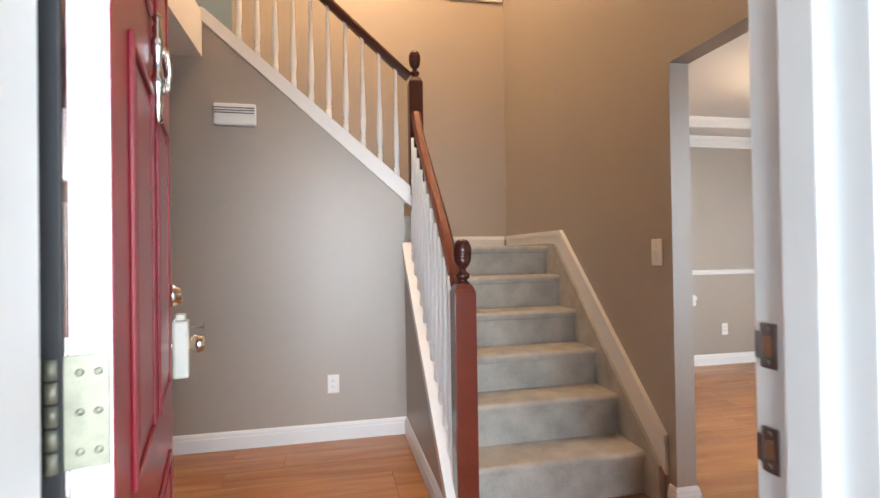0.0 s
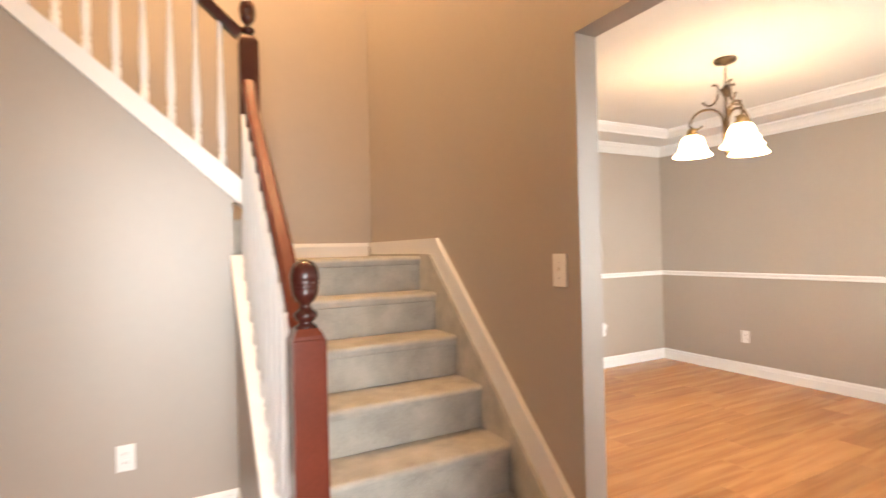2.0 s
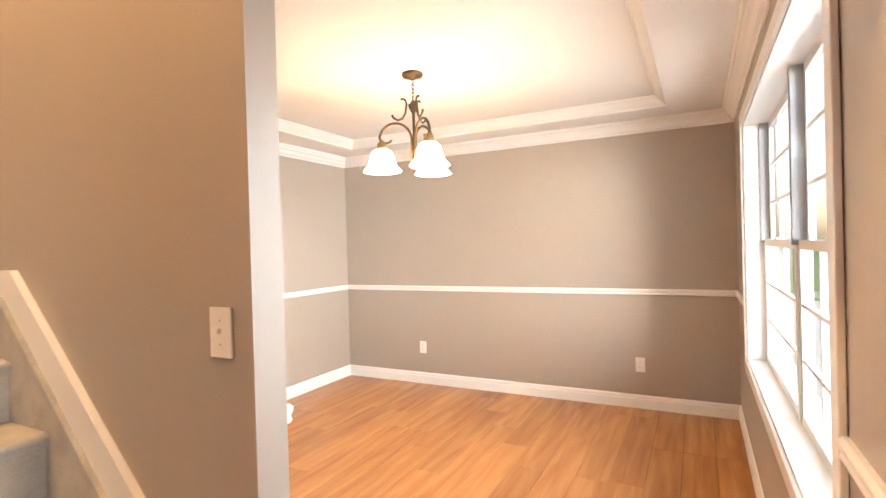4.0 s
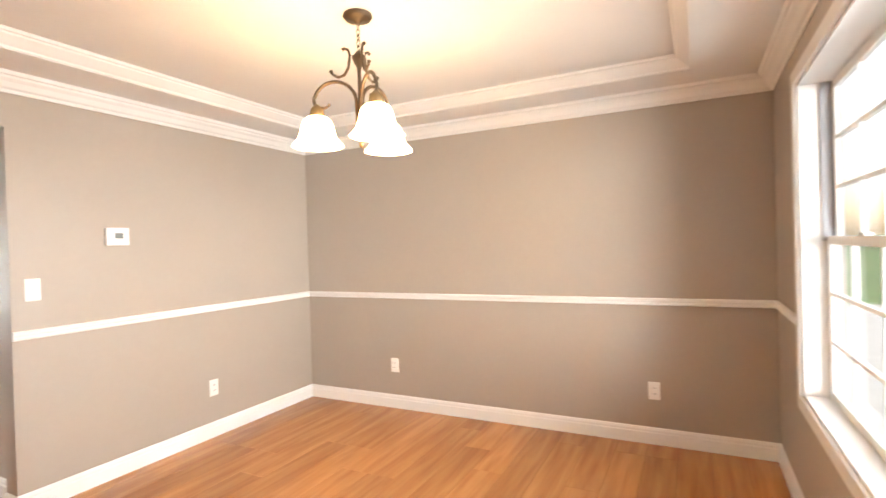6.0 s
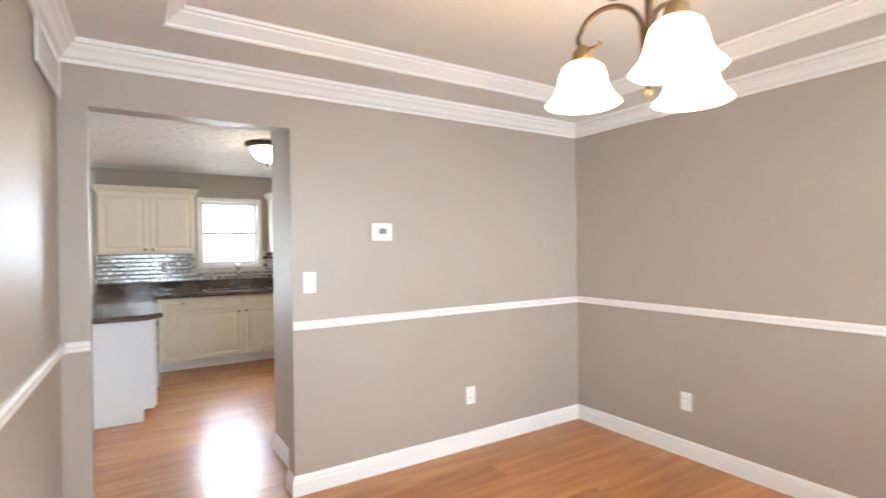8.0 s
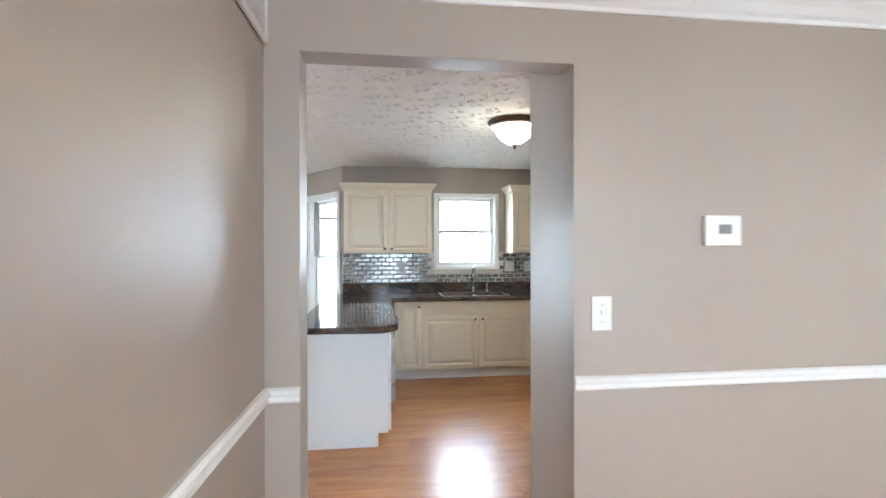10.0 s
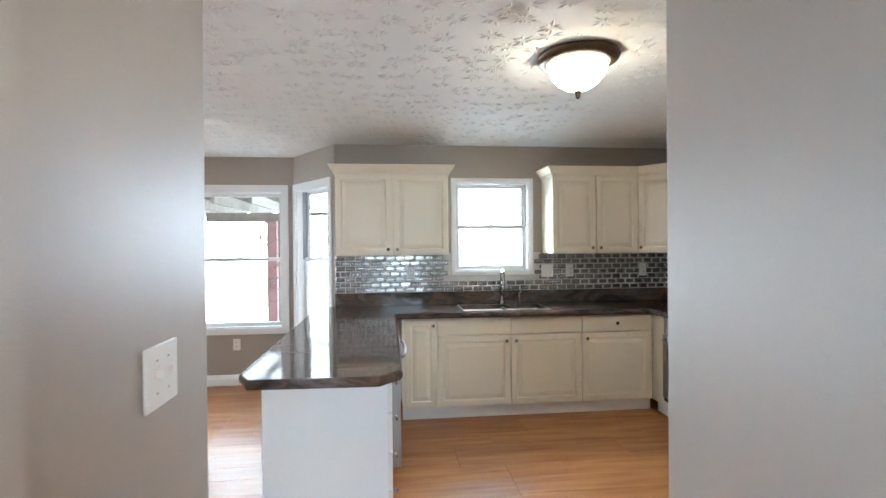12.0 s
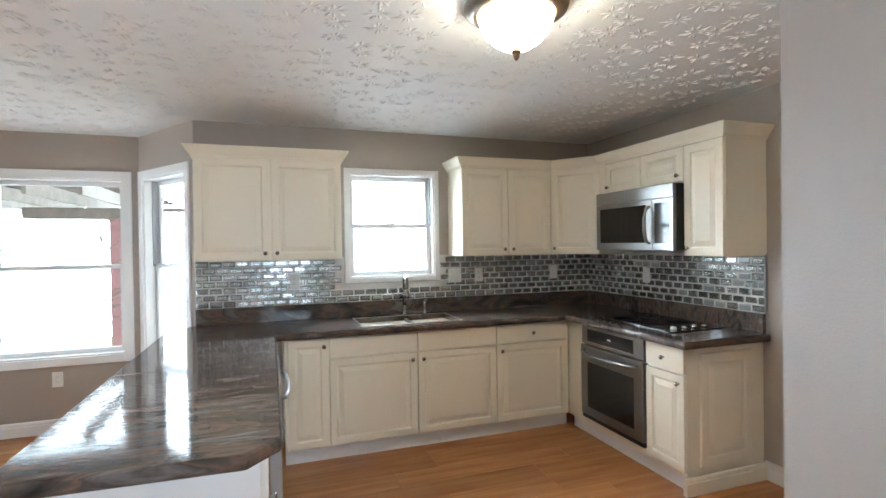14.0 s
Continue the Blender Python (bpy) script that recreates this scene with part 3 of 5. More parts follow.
def newel(name, x, y, z0, z1, material, label):
    n = thing(name, label, "newel post", "stair newel posts", at=(x, y, z0))
    h = z1 - z0
    # square post with chamfered shoulders, a bead and a grooved acorn
    c, k = 0.047, 0.03
    bm = bmesh.new()
    box(bm, -c, c, -c, c, 0, h - 0.222, bevel=0.004)
    rings = [[bm.verts.new((sx * r, sy * r, z)) for sx, sy in ((1, 1), (-1, 1), (-1, -1), (1, -1))] for r, z in ((c - 0.004, h - 0.2225), (c - 0.006, h - 0.212), (k, h - 0.192))]
    for p, q in zip(rings, rings[1:]):
        for i in range(4):
            bm.faces.new((p[i], p[(i + 1) % 4], q[(i + 1) % 4], q[i]))
    bm.faces.new(rings[-1])
    part("post", bm, material, n)
    bm = bmesh.new()
    lathe(bm, [(0.03, 0), (0.031, 0.006), (0.022, 0.012), (0.018, 0.018), (0.027, 0.024), (0.033, 0.034), (0.031, 0.045), (0.02, 0.052), (0.015, 0.062), (0.017, 0.07), (0.027, 0.078), (0.034, 0.092), (0.038, 0.108), (0.036, 0.1105), (0.0395, 0.114), (0.0395, 0.119), (0.037, 0.1215), (0.0405, 0.125), (0.0405, 0.13), (0.038, 0.1325), (0.041, 0.137), (0.040, 0.152), (0.036, 0.17), (0.028, 0.184), (0.016, 0.192), (0, 0.194)], 32, (0, 0, h - 0.194))
    part("finial", bm, DARKWOOD, n, "dark turned acorn finial")
    return n


newel("newel_post", 1.055, 2.215, 0.0, 1.266, CHERRY, "cherry red square newel post with a turned acorn finial")
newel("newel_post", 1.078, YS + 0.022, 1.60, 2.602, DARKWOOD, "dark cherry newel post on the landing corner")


def handrail(name, path, material, label):
    """A moulded rail along points, its section kept square to the way it runs."""
    r = thing(name, label, "handrail")
    P = [Vector(p) for p in path]
    prof = [(-0.022, -0.03), (0.022, -0.03), (0.026, -0.012), (0.032, 0.0), (0.03, 0.014), (0.016, 0.027), (-0.016, 0.027), (-0.03, 0.014), (-0.032, 0.0), (-0.026, -0.012)]
    bm = bmesh.new()
    rings = []
    for i, p in enumerate(P):
        d = (P[min(i + 1, len(P) - 1)] - P[max(i - 1, 0)]).normalized()
        s = d.cross(Vector((0, 0, 1))).normalized()
        u = s.cross(d)
        rings.append([bm.verts.new(p + s * x + u * y) for x, y in prof])
    for a, b in zip(rings, rings[1:]):
        for k in range(10):
            bm.faces.new((a[k], a[(k + 1) % 10], b[(k + 1) % 10], b[k]))
    bm.faces.new(rings[0])
    bm.faces.new(rings[-1])
    part("rail", bm, material, r)


# the lower rail eases upwards where it meets the landing post
RAIL_LO = [(1.06, 2.25, 0.985), (1.06, 2.6, 1.34), (1.06, 3.0, 1.70), (1.062, 3.2, 1.875), (1.066, 3.33, 1.99), (1.07, 3.41, 2.075), (1.072, 3.47, 2.15)]
RAIL_UP = [(1.04, YS + 0.03, 2.42), (-0.30, YS + 0.03, 3.60)]
handrail("handrail", RAIL_LO, CHERRY, "glossy cherry wood handrail of the first flight")
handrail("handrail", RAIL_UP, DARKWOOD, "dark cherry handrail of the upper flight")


def baluster(h):
    bm = bmesh.new()
    lathe(bm, [(0.019, 0), (0.019, 0.055), (0.013, 0.065), (0.020, 0.08), (0.0135, 0.095), (0.018, 0.12), (0.0215, 0.17), (0.0195, 0.26), (0.0145, 0.40), (0.0115, h * 0.62), (0.0145, h * 0.65), (0.011, h * 0.68), (0.0115, h * 0.8), (0.0105, h)], 12)
    b = thing("baluster", "white painted turned wooden baluster", "baluster", "stair balusters")
    part("spindle", bm, WHITE, b)
    return b


def balusters():
    proto = baluster(0.80)
    for n in range(10):
        x = 0.945 - 0.1115 * n
        z = 1.62 + (1.10 - x) * 0.842
        if n == 0:
            proto.matrix_basis = pose(x, YS + 0.03, z - 0.012)
        else:
            copy_thing(proto, pose(x, YS + 0.03, z - 0.012))
    low = baluster(0.81)
    for n in range(11):
        y = 2.36 + 0.1 * n
        z = 0.125 + (y - 2.15) * 0.859
        m = pose(1.03, y, z - 0.012)
        if n == 0:
            low.matrix_basis = m
        else:
            copy_thing(low, m)


balusters()


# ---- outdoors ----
# added emissive sheet: whitens the rear windows and lights the rooms through them
GLOW = mat("glowing_garden_backdrop", (0.8, 0.8, 0.8), 1.0, emit=(0.92, 0.97, 1.0, 14.0))
structure(boxes("backdrop", GLOW, None, (-16, 20, 17.0, 17.1, -0.35, 9)), "added glowing sheet for the overcast distance behind the garden", "backdrop")
# weaker emissive sheet, added to give the dining window its pale view
FAR = mat("glowing_front_backdrop", (0.7, 0.75, 0.8), 1.0, emit=(0.85, 0.93, 1.0, 1.6))
structure(boxes("backdrop", FAR, None, (2.0, 60, -14.1, -14.0, -0.35, 8)), "added glowing sheet for the overcast distance before the house", "backdrop")


def pergola():
    p = thing("pergola", "weathered timber pergola with crossing rafters on the patio", "pergola", at=(0, 0, -0.12))
    for x in (0.95, -2.6):
        boxes("post", REDPOST if x > 0 else TIMBER, p, (x - 0.07, x + 0.07, 12.0, 12.14, 0, 1.98), bevel=0.006, label="red stained post" if x > 0 else "")
    for x0, x1 in ((0.02, 1.2), (-3.3, -1.9)):
        for y in (11.96, 12.14):
            boxes("beam", TIMBER, p, (x0, x1, y, y + 0.04, 1.96, 2.09), bevel=0.006)
    for k in range(11):
        x = -3.1 + 0.42 * k
        boxes("rafter", TIMBER, p, (x - 0.02, x + 0.02, 10.3, 13.2, 2.09, 2.22), bevel=0.006)
    for k in range(9):
        y = 10.4 + 0.34 * k
        boxes("slat", TIMBER, p, (-3.3, 1.4, y - 0.022, y + 0.022, 2.22, 2.262), bevel=0.004)


pergola()


def climbing_vine():
    """Bare looping stems wound about the head of the red post."""
    v = thing("climbing_vine", "bare looping vine stems round the pergola post", "vine", at=(0.95, 12.07, 1.4))
    rng = random.Random(8)
    for n in range(16):
        bm = bmesh.new()
        a, r, z = rng.uniform(0, 6.28), rng.uniform(0.1, 0.16), rng.uniform(-1.0, 0.2)
        pts = []
        for k in range(14):
            a += rng.uniform(0.1, 0.55)
            z += rng.uniform(-0.01, 0.07)
            r = min(0.3, max(0.09, r + rng.uniform(-0.02, 0.03)))
            pts.append((r * math.cos(a), r * math.sin(a), min(z, 0.66)))
        tube(bm, pts, 0.007, 6)
        part("stem", bm, TIMBER, v)


climbing_vine()


def lattice():
    l = thing("lattice_screen", "pale diamond lattice privacy screen beside the patio", "screen", at=(1.04, 12.05, -0.12), rz=0)
    boxes("frame", TIMBER, l, (0, 0.05, -0.02, 0.02, 0, 2.1), (1.3, 1.35, -0.02, 0.02, 0, 2.1), (0.05, 1.3, -0.02, 0.02, 2.05, 2.1), (0.05, 1.3, -0.02, 0.02, 0.1, 0.15))
    for s in (1, -1):
        for k in range(-20, 26):
            a = 0.09 * k
            # slat along z = s * x + a, cut to the frame
            x0, x1 = 0.05, 1.3
            z0, z1 = s * x0 + a, s * x1 + a
            lo, hi = 0.15, 2.05
            pts = []
            for z in (lo, hi):
                x = (z - a) / s
                if x0 <= x <= x1:
                    pts.append((x, z))
            for x, z in ((x0, z0), (x1, z1)):
                if lo <= z <= hi:
                    pts.append((x, z))
            if len(pts) < 2:
                continue
            (xa, za), (xb, zb) = min(pts), max(pts)
            if xb - xa < 0.03:
                continue
            bm = bmesh.new()
            w = 0.014
            extrude(bm, [(xa, za - w), (xa, za + w), (xb, zb + w), (xb, zb - w)], "y", 0.002 * s, 0.002 * s + 0.008 * s)
            part("slat", bm, SIDING, l)


lattice()

# ---- entrance door ----


def front_door():
    d = thing("door_1", "open red six panel entrance door with nickel hardware", "door", at=(0.22, 0.79, 0.012), rz=12.5)
    d["kind"] = "structure"
    # leaf: local y runs along the leaf, local x through it; the outer face is at x = 0.045
    boxes("slab", REDDOOR, d, (0.0, 0.045, 0.0, 0.905, 0, 2.03), bevel=0.002)
    boxes("hinge_edge", WHITE, d, (0.002, 0.043, -0.0025, 0.0, 0, 2.03), label="white painted door edge")
    for y0, y1 in ((0.13, 0.41), (0.495, 0.775)):
        for z0, z1 in ((0.22, 0.70), (0.86, 1.52), (1.66, 1.88)):
            bm = bmesh.new()
            # raised frame round a fielded panel
            for a, b in (((y0, y0 + 0.016), (z0, z1)), ((y1 - 0.016, y1), (z0, z1)), ((y0 + 0.016, y1 - 0.016), (z0, z0 + 0.016)), ((y0 + 0.016, y1 - 0.016), (z1 - 0.016, z1))):
                box(bm, 0.0445, 0.0525, *a, *b, bevel=0.003)
            box(bm, 0.0445, 0.050, y0 + 0.045, y1 - 0.045, z0 + 0.045, z1 - 0.045, bevel=0.004)
            part("panel", bm, REDDOOR, d)
    bm = bmesh.new()
    lathe(bm, [(0.0, 0), (0.010, 0.004), (0.007, 0.02), (0.012, 0.035), (0.008, 0.05), (0.013, 0.07), (0.016, 0.085), (0.009, 0.1), (0.008, 0.13), (0.013, 0.145), (0.014, 0.16), (0.008, 0.175), (0.01, 0.19), (0.006, 0.2), (0.01, 0.212), (0.0, 0.226)], 16, (0.056, 0.44, 1.46))
    tube(bm, [(0.058, 0.44, 1.62), (0.074, 0.44, 1.60), (0.078, 0.44, 1.565), (0.074, 0.44, 1.53), (0.06, 0.44, 1.52)], 0.006, 10)
    tube(bm, [(0.058, 0.425, 1.62), (0.058, 0.455, 1.62)], 0.006, 10)
    part("knocker", bm, CHROME, d, "polished nickel door knocker")
    ry = Matrix.Rotation(radians(90), 4, "Y")
    bm = bmesh.new()
    lathe(bm, [(0.031, 0), (0.031, 0.012), (0.027, 0.018), (0.022, 0.03), (0.019, 0.032), (0, 0.033)], 24, m=pose(0.045, 0.84, 1.09) @ ry)
    part("deadbolt", bm, CHROME, d, "round nickel deadbolt")
    bm = bmesh.new()
    lathe(bm, [(0.031, 0), (0.031, 0.008), (0.024, 0.014), (0.012, 0.018), (0.011, 0.05), (0.022, 0.056), (0.026, 0.07), (0.022, 0.084), (0, 0.088)], 24, m=pose(0.045, 0.84, 0.955) @ ry)
    part("knob", bm, CHROME, d, "round nickel door knob")
    bm = bmesh.new()
    box(bm, 0.052, 0.092, 0.80, 0.865, 0.87, 1.025, bevel=0.008)
    box(bm, 0.06, 0.085, 0.81, 0.855, 1.025, 1.04, bevel=0.004)
    part("lock_box", bm, mat("cream_plastic", (0.72, 0.70, 0.6), 0.35), d, "cream key lock box hanging on the knob")
    bm = bmesh.new()
    tube(bm, [(0.075, 0.84, 1.0), (0.105, 0.845, 1.0), (0.125, 0.85, 0.998)], 0.003, 8)
    lathe(bm, [(0, 0), (0.011, 0.001), (0.011, 0.003), (0, 0.004)], 14, m=pose(0.125, 0.85, 0.998) @ ry)
    part("key", bm, BRASS, d, "brass key")
    for z in (0.22, 1.018, 1.80):
        bm = bmesh.new()
        box(bm, -0.012, 0.041, -0.006, -0.003, z - 0.065, z + 0.065, bevel=0.001)
        for k in range(5):
            tube(bm, [(-0.013, -0.007, z - 0.064 + 0.026 * k), (-0.013, -0.007, z - 0.041 + 0.026 * k)], 0.0075, 12)
        hinge = part("hinge", bm, BRASS, d, "tarnished brass butt hinge")
        for y in (0.012, 0.03):
            for dz in (-0.045, 0.0, 0.045):
                bm = bmesh.new()
                lathe(bm, [(0.0045, 0), (0.0035, 0.001), (0, 0.0012)], 10, m=pose(y, -0.006, z + dz, 90, 0, 0))
                part("screw", bm, BRASS, hinge)
    return d


front_door()


def door_frame():
    f = thing("door_frame", "white painted entrance door frame with strike plates", "door frame", at=(0, 0, 0))
    f["kind"] = "structure"
    for x0, x1 in ((0.175, 0.198), (1.134, 1.185)):
        boxes("jamb", WHITE, f, (x0, x1, 0.60, 0.775, 0.0, 2.0445), bevel=0.002)
    boxes("head", WHITE, f, (0.174, 1.186, 0.60, 0.775, 2.045, 2.078))
    boxes("stop", WHITE, f, (1.117, 1.1335, 0.655, 0.712, 0, 2.04), bevel=0.004)
    boxes("stop", WHITE, f, (0.1985, 0.221, 0.60, 0.735, 0, 2.04), bevel=0.004)
    # dark strip stands in for the shadow in the hinge gap, weatherstrip included
    boxes("weatherstrip", DARK, f, (0.190, 0.2185, 0.777, 0.786, 0, 2.04), label="dark strip for the weatherstrip and shade in the hinge gap")
    boxes("weatherstrip", DARK, f, (1.127, 1.1335, 0.713, 0.717, 0, 2.04), label="dark rubber weatherstrip")
    bm = bmesh.new()
    for x0, x1 in ((0.115, 0.19), (1.150, 1.235)):
        box(bm, x0, x1, 0.565, 0.62, 0.0, 2.13, bevel=0.006)
        box(bm, x0 + 0.02, x1 - 0.02, 0.55, 0.57, 0.0, 2.11, bevel=0.006)
    box(bm, 0.19, 1.15, 0.565, 0.62, 2.06, 2.13, bevel=0.006)
    part("brick_mould", bm, WHITE, f)
    bm = bmesh.new()
    box(bm, 1.17, 1.235, 0.776, 0.793, 0.0, 2.13, bevel=0.004)
    box(bm, 0.125, 0.187, 0.776, 0.793, 0.0, 2.13, bevel=0.004)
    part("inner_casing", bm, WHITE, f)
    boxes("threshold", STEEL, f, (0.2, 1.132, 0.58, 0.795, -0.02, 0.006), bevel=0.004)
    raw = mat("raw_wood", (0.2, 0.09, 0.04), 0.8)
    for z in (1.063, 0.912):
        bm = bmesh.new()
        box(bm, 1.1310, 1.1345, 0.736, 0.763, z - 0.033, z + 0.033, bevel=0.0012)
        box(bm, 1.1295, 1.1312, 0.761, 0.771, z - 0.02, z + 0.02, bevel=0.0006)
        plate = part("strike_plate", bm, STEEL, f, "worn steel strike plate")
        boxes("strike_hole", raw, plate, (1.1303, 1.1309, 0.742, 0.757, z - 0.014, z + 0.014), label="raw wood mortise")
        for dz in (-0.024, 0.024):
            bm = bmesh.new()
            lathe(bm, [(0.004, 0), (0.003, 0.001), (0, 0.0012)], 10, m=pose(1.131, 0.75, z + dz, 0, -90, 0))
            part("screw", bm, BRASS, plate)
    for z in (0.232, 1.03, 1.812):
        boxes("hinge_leaf", BRASS, f, (0.1982, 0.2005, 0.738, 0.776, z - 0.065, z + 0.065), bevel=0.001)


door_frame()


# ---- small wall fittings ----


def fitting(name, m, w, h, kind, label, category, group=""):
    """A cover plate on a wall; local x runs along the wall, local y comes out of it, z up."""
    o = thing(name, label, category, group)
    o.matrix_basis = m
    boxes("plate", PLATE, o, (-w / 2, w / 2, 0.001, 0.008, -h / 2, h / 2), bevel=0.003)
    if kind == "outlet":
        for z in (-0.02, 0.02):
            sock = boxes("socket", PLATE, o, (-0.017, 0.017, 0.008, 0.0105, z - 0.014, z + 0.014), bevel=0.002)
            for x in (-0.007, 0.007):
                boxes("slot", DARK, sock, (x - 0.0012, x + 0.0012, 0.0105, 0.0109, z - 0.004, z + 0.006))
    else:
        n = int(kind[-1])
        for k in range(n):
            x = (k - (n - 1) / 2) * 0.046
            boxes("toggle", PLATE, o, (x - 0.004, x + 0.004, 0.008, 0.019, -0.002, 0.011), bevel=0.002)
            for z in (-0.03, 0.03):
                boxes("screw", STEEL, o, (x - 0.002, x + 0.002, 0.008, 0.0086, z - 0.002, z + 0.002))
    return o


def on_n(x, z, y=YN):
    return pose(x, y, z, 0, 0, 180)


def on_e(y, z, x=XE):
    return pose(x, y, z, 0, 0, 90)


def on_w(y, z, x):
    return pose(x, y, z, 0, 0, -90)


OUT, SW = "white duplex wall outlet with plastic plate", "white toggle light switch with plastic plate"
fitting("wall_outlet", on_n(0.505, 0.366, YS), 0.074, 0.12, "outlet", OUT, "outlet", "wall outlets")
fitting("wall_outlet", on_n(4.52, 0.368), 0.074, 0.12, "outlet", OUT, "outlet", "wall outlets")
fitting("wall_outlet", on_e(3.72, 0.368), 0.074, 0.12, "outlet", OUT, "outlet", "wall outlets")
fitting("wall_outlet", on_e(1.655, 0.362), 0.074, 0.12, "outlet", OUT, "outlet", "wall outlets")
fitting("light_switch", on_n(3.39, 1.212), 0.075, 0.122, "switch1", SW, "light switch", "light switches")
fitting("light_switch", on_e(2.275, 1.195, XH), 0.078, 0.128, "switch1", SW, "light switch", "light switches")
fitting("light_switch", on_w(5.251, 1.224, 2.262), 0.13, 0.116, "switch2", "white double toggle light switch plate in the passage", "light switch", "light switches")
fitting("wall_outlet", M_BAYM @ pose(0.60, -0.001, 0.43, 0, 0, 180), 0.074, 0.12, "outlet", OUT, "outlet", "wall outlets")


def thermostat():
    t = thing("thermostat", "white wall thermostat with a small grey display", "thermostat")
    t.matrix_basis = on_n(3.845, 1.505)
    boxes("body", PLATE, t, (-0.07, 0.07, 0.001, 0.028, -0.055, 0.055), bevel=0.005)
    boxes("display", mat("grey_display", (0.2, 0.22, 0.21), 0.2), t, (-0.03, 0.02, 0.028, 0.029, -0.012, 0.022))
    for x in (-0.02, 0.0):
        boxes("button", PLATE, t, (x - 0.007, x + 0.007, 0.028, 0.031, -0.034, -0.024), bevel=0.001)


thermostat()


def chime():
    c = thing("door_chime", "white plastic door chime box with dark slots", "door chime")
    c.matrix_basis = on_n(-0.076, 2.096, YS)
    boxes("cover", PLATE, c, (-0.125, 0.125, 0.001, 0.055, -0.068, 0.068), bevel=0.012)
    for z in (0.006, 0.022, 0.038):
        boxes("slot", DARK, c, (-0.118, 0.118, 0.0545, 0.0562, z - 0.003, z + 0.003))


chime()


def air_return():
    v = thing("air_vent", "white steel wall return vent with louvres", "air vent")
    v.matrix_basis = pose(2.2335, 4.39, 2.185, 0, 0, -92.1)
    boxes("frame", PLATE, v, (-0.27, 0.27, 0.001, 0.012, 0.06, 0.082), (-0.27, 0.27, 0.001, 0.012, -0.082, -0.06), (-0.27, -0.245, 0.001, 0.012, -0.06, 0.06), (0.245, 0.27, 0.001, 0.012, -0.06, 0.06), bevel=0.002)
    for k in range(9):
        z = -0.052 + 0.013 * k
        boxes("louvre", PLATE, v, (-0.245, 0.245, 0.002, 0.009, z - 0.0035, z + 0.0035))


air_return()


def ledge():
    structure(boxes("trim_stairwell_ledge", WHITE, None, (1.2, 2.03, 4.395, 4.42, 3.46, 3.53), (1.16, 2.04, 4.38, 4.42, 3.53, 3.56)), "white trim ledge high on the stairwell wall", "trim")


ledge()


# ---- chandelier ----


def bell(bm, at, r, h, m=None):
    """A bell shaped glass shade, open below, with wall thickness."""
    out = [(0.24, 1.0), (0.40, 0.97), (0.54, 0.86), (0.62, 0.66), (0.68, 0.42), (0.78, 0.22), (0.93, 0.08), (1.0, 0.0)]
    prof = [(r * a, h * b) for a, b in out] + [(r * a - 0.004, h * b - 0.003) for a, b in reversed(out)]
    lathe(bm, prof, 32, at)


def arc(cx, cz, r, a0, a1, n=14):
    return [(cx + r * math.cos(radians(a0 + (a1 - a0) * k / n)), cz + r * math.sin(radians(a0 + (a1 - a0) * k / n))) for k in range(n + 1)]


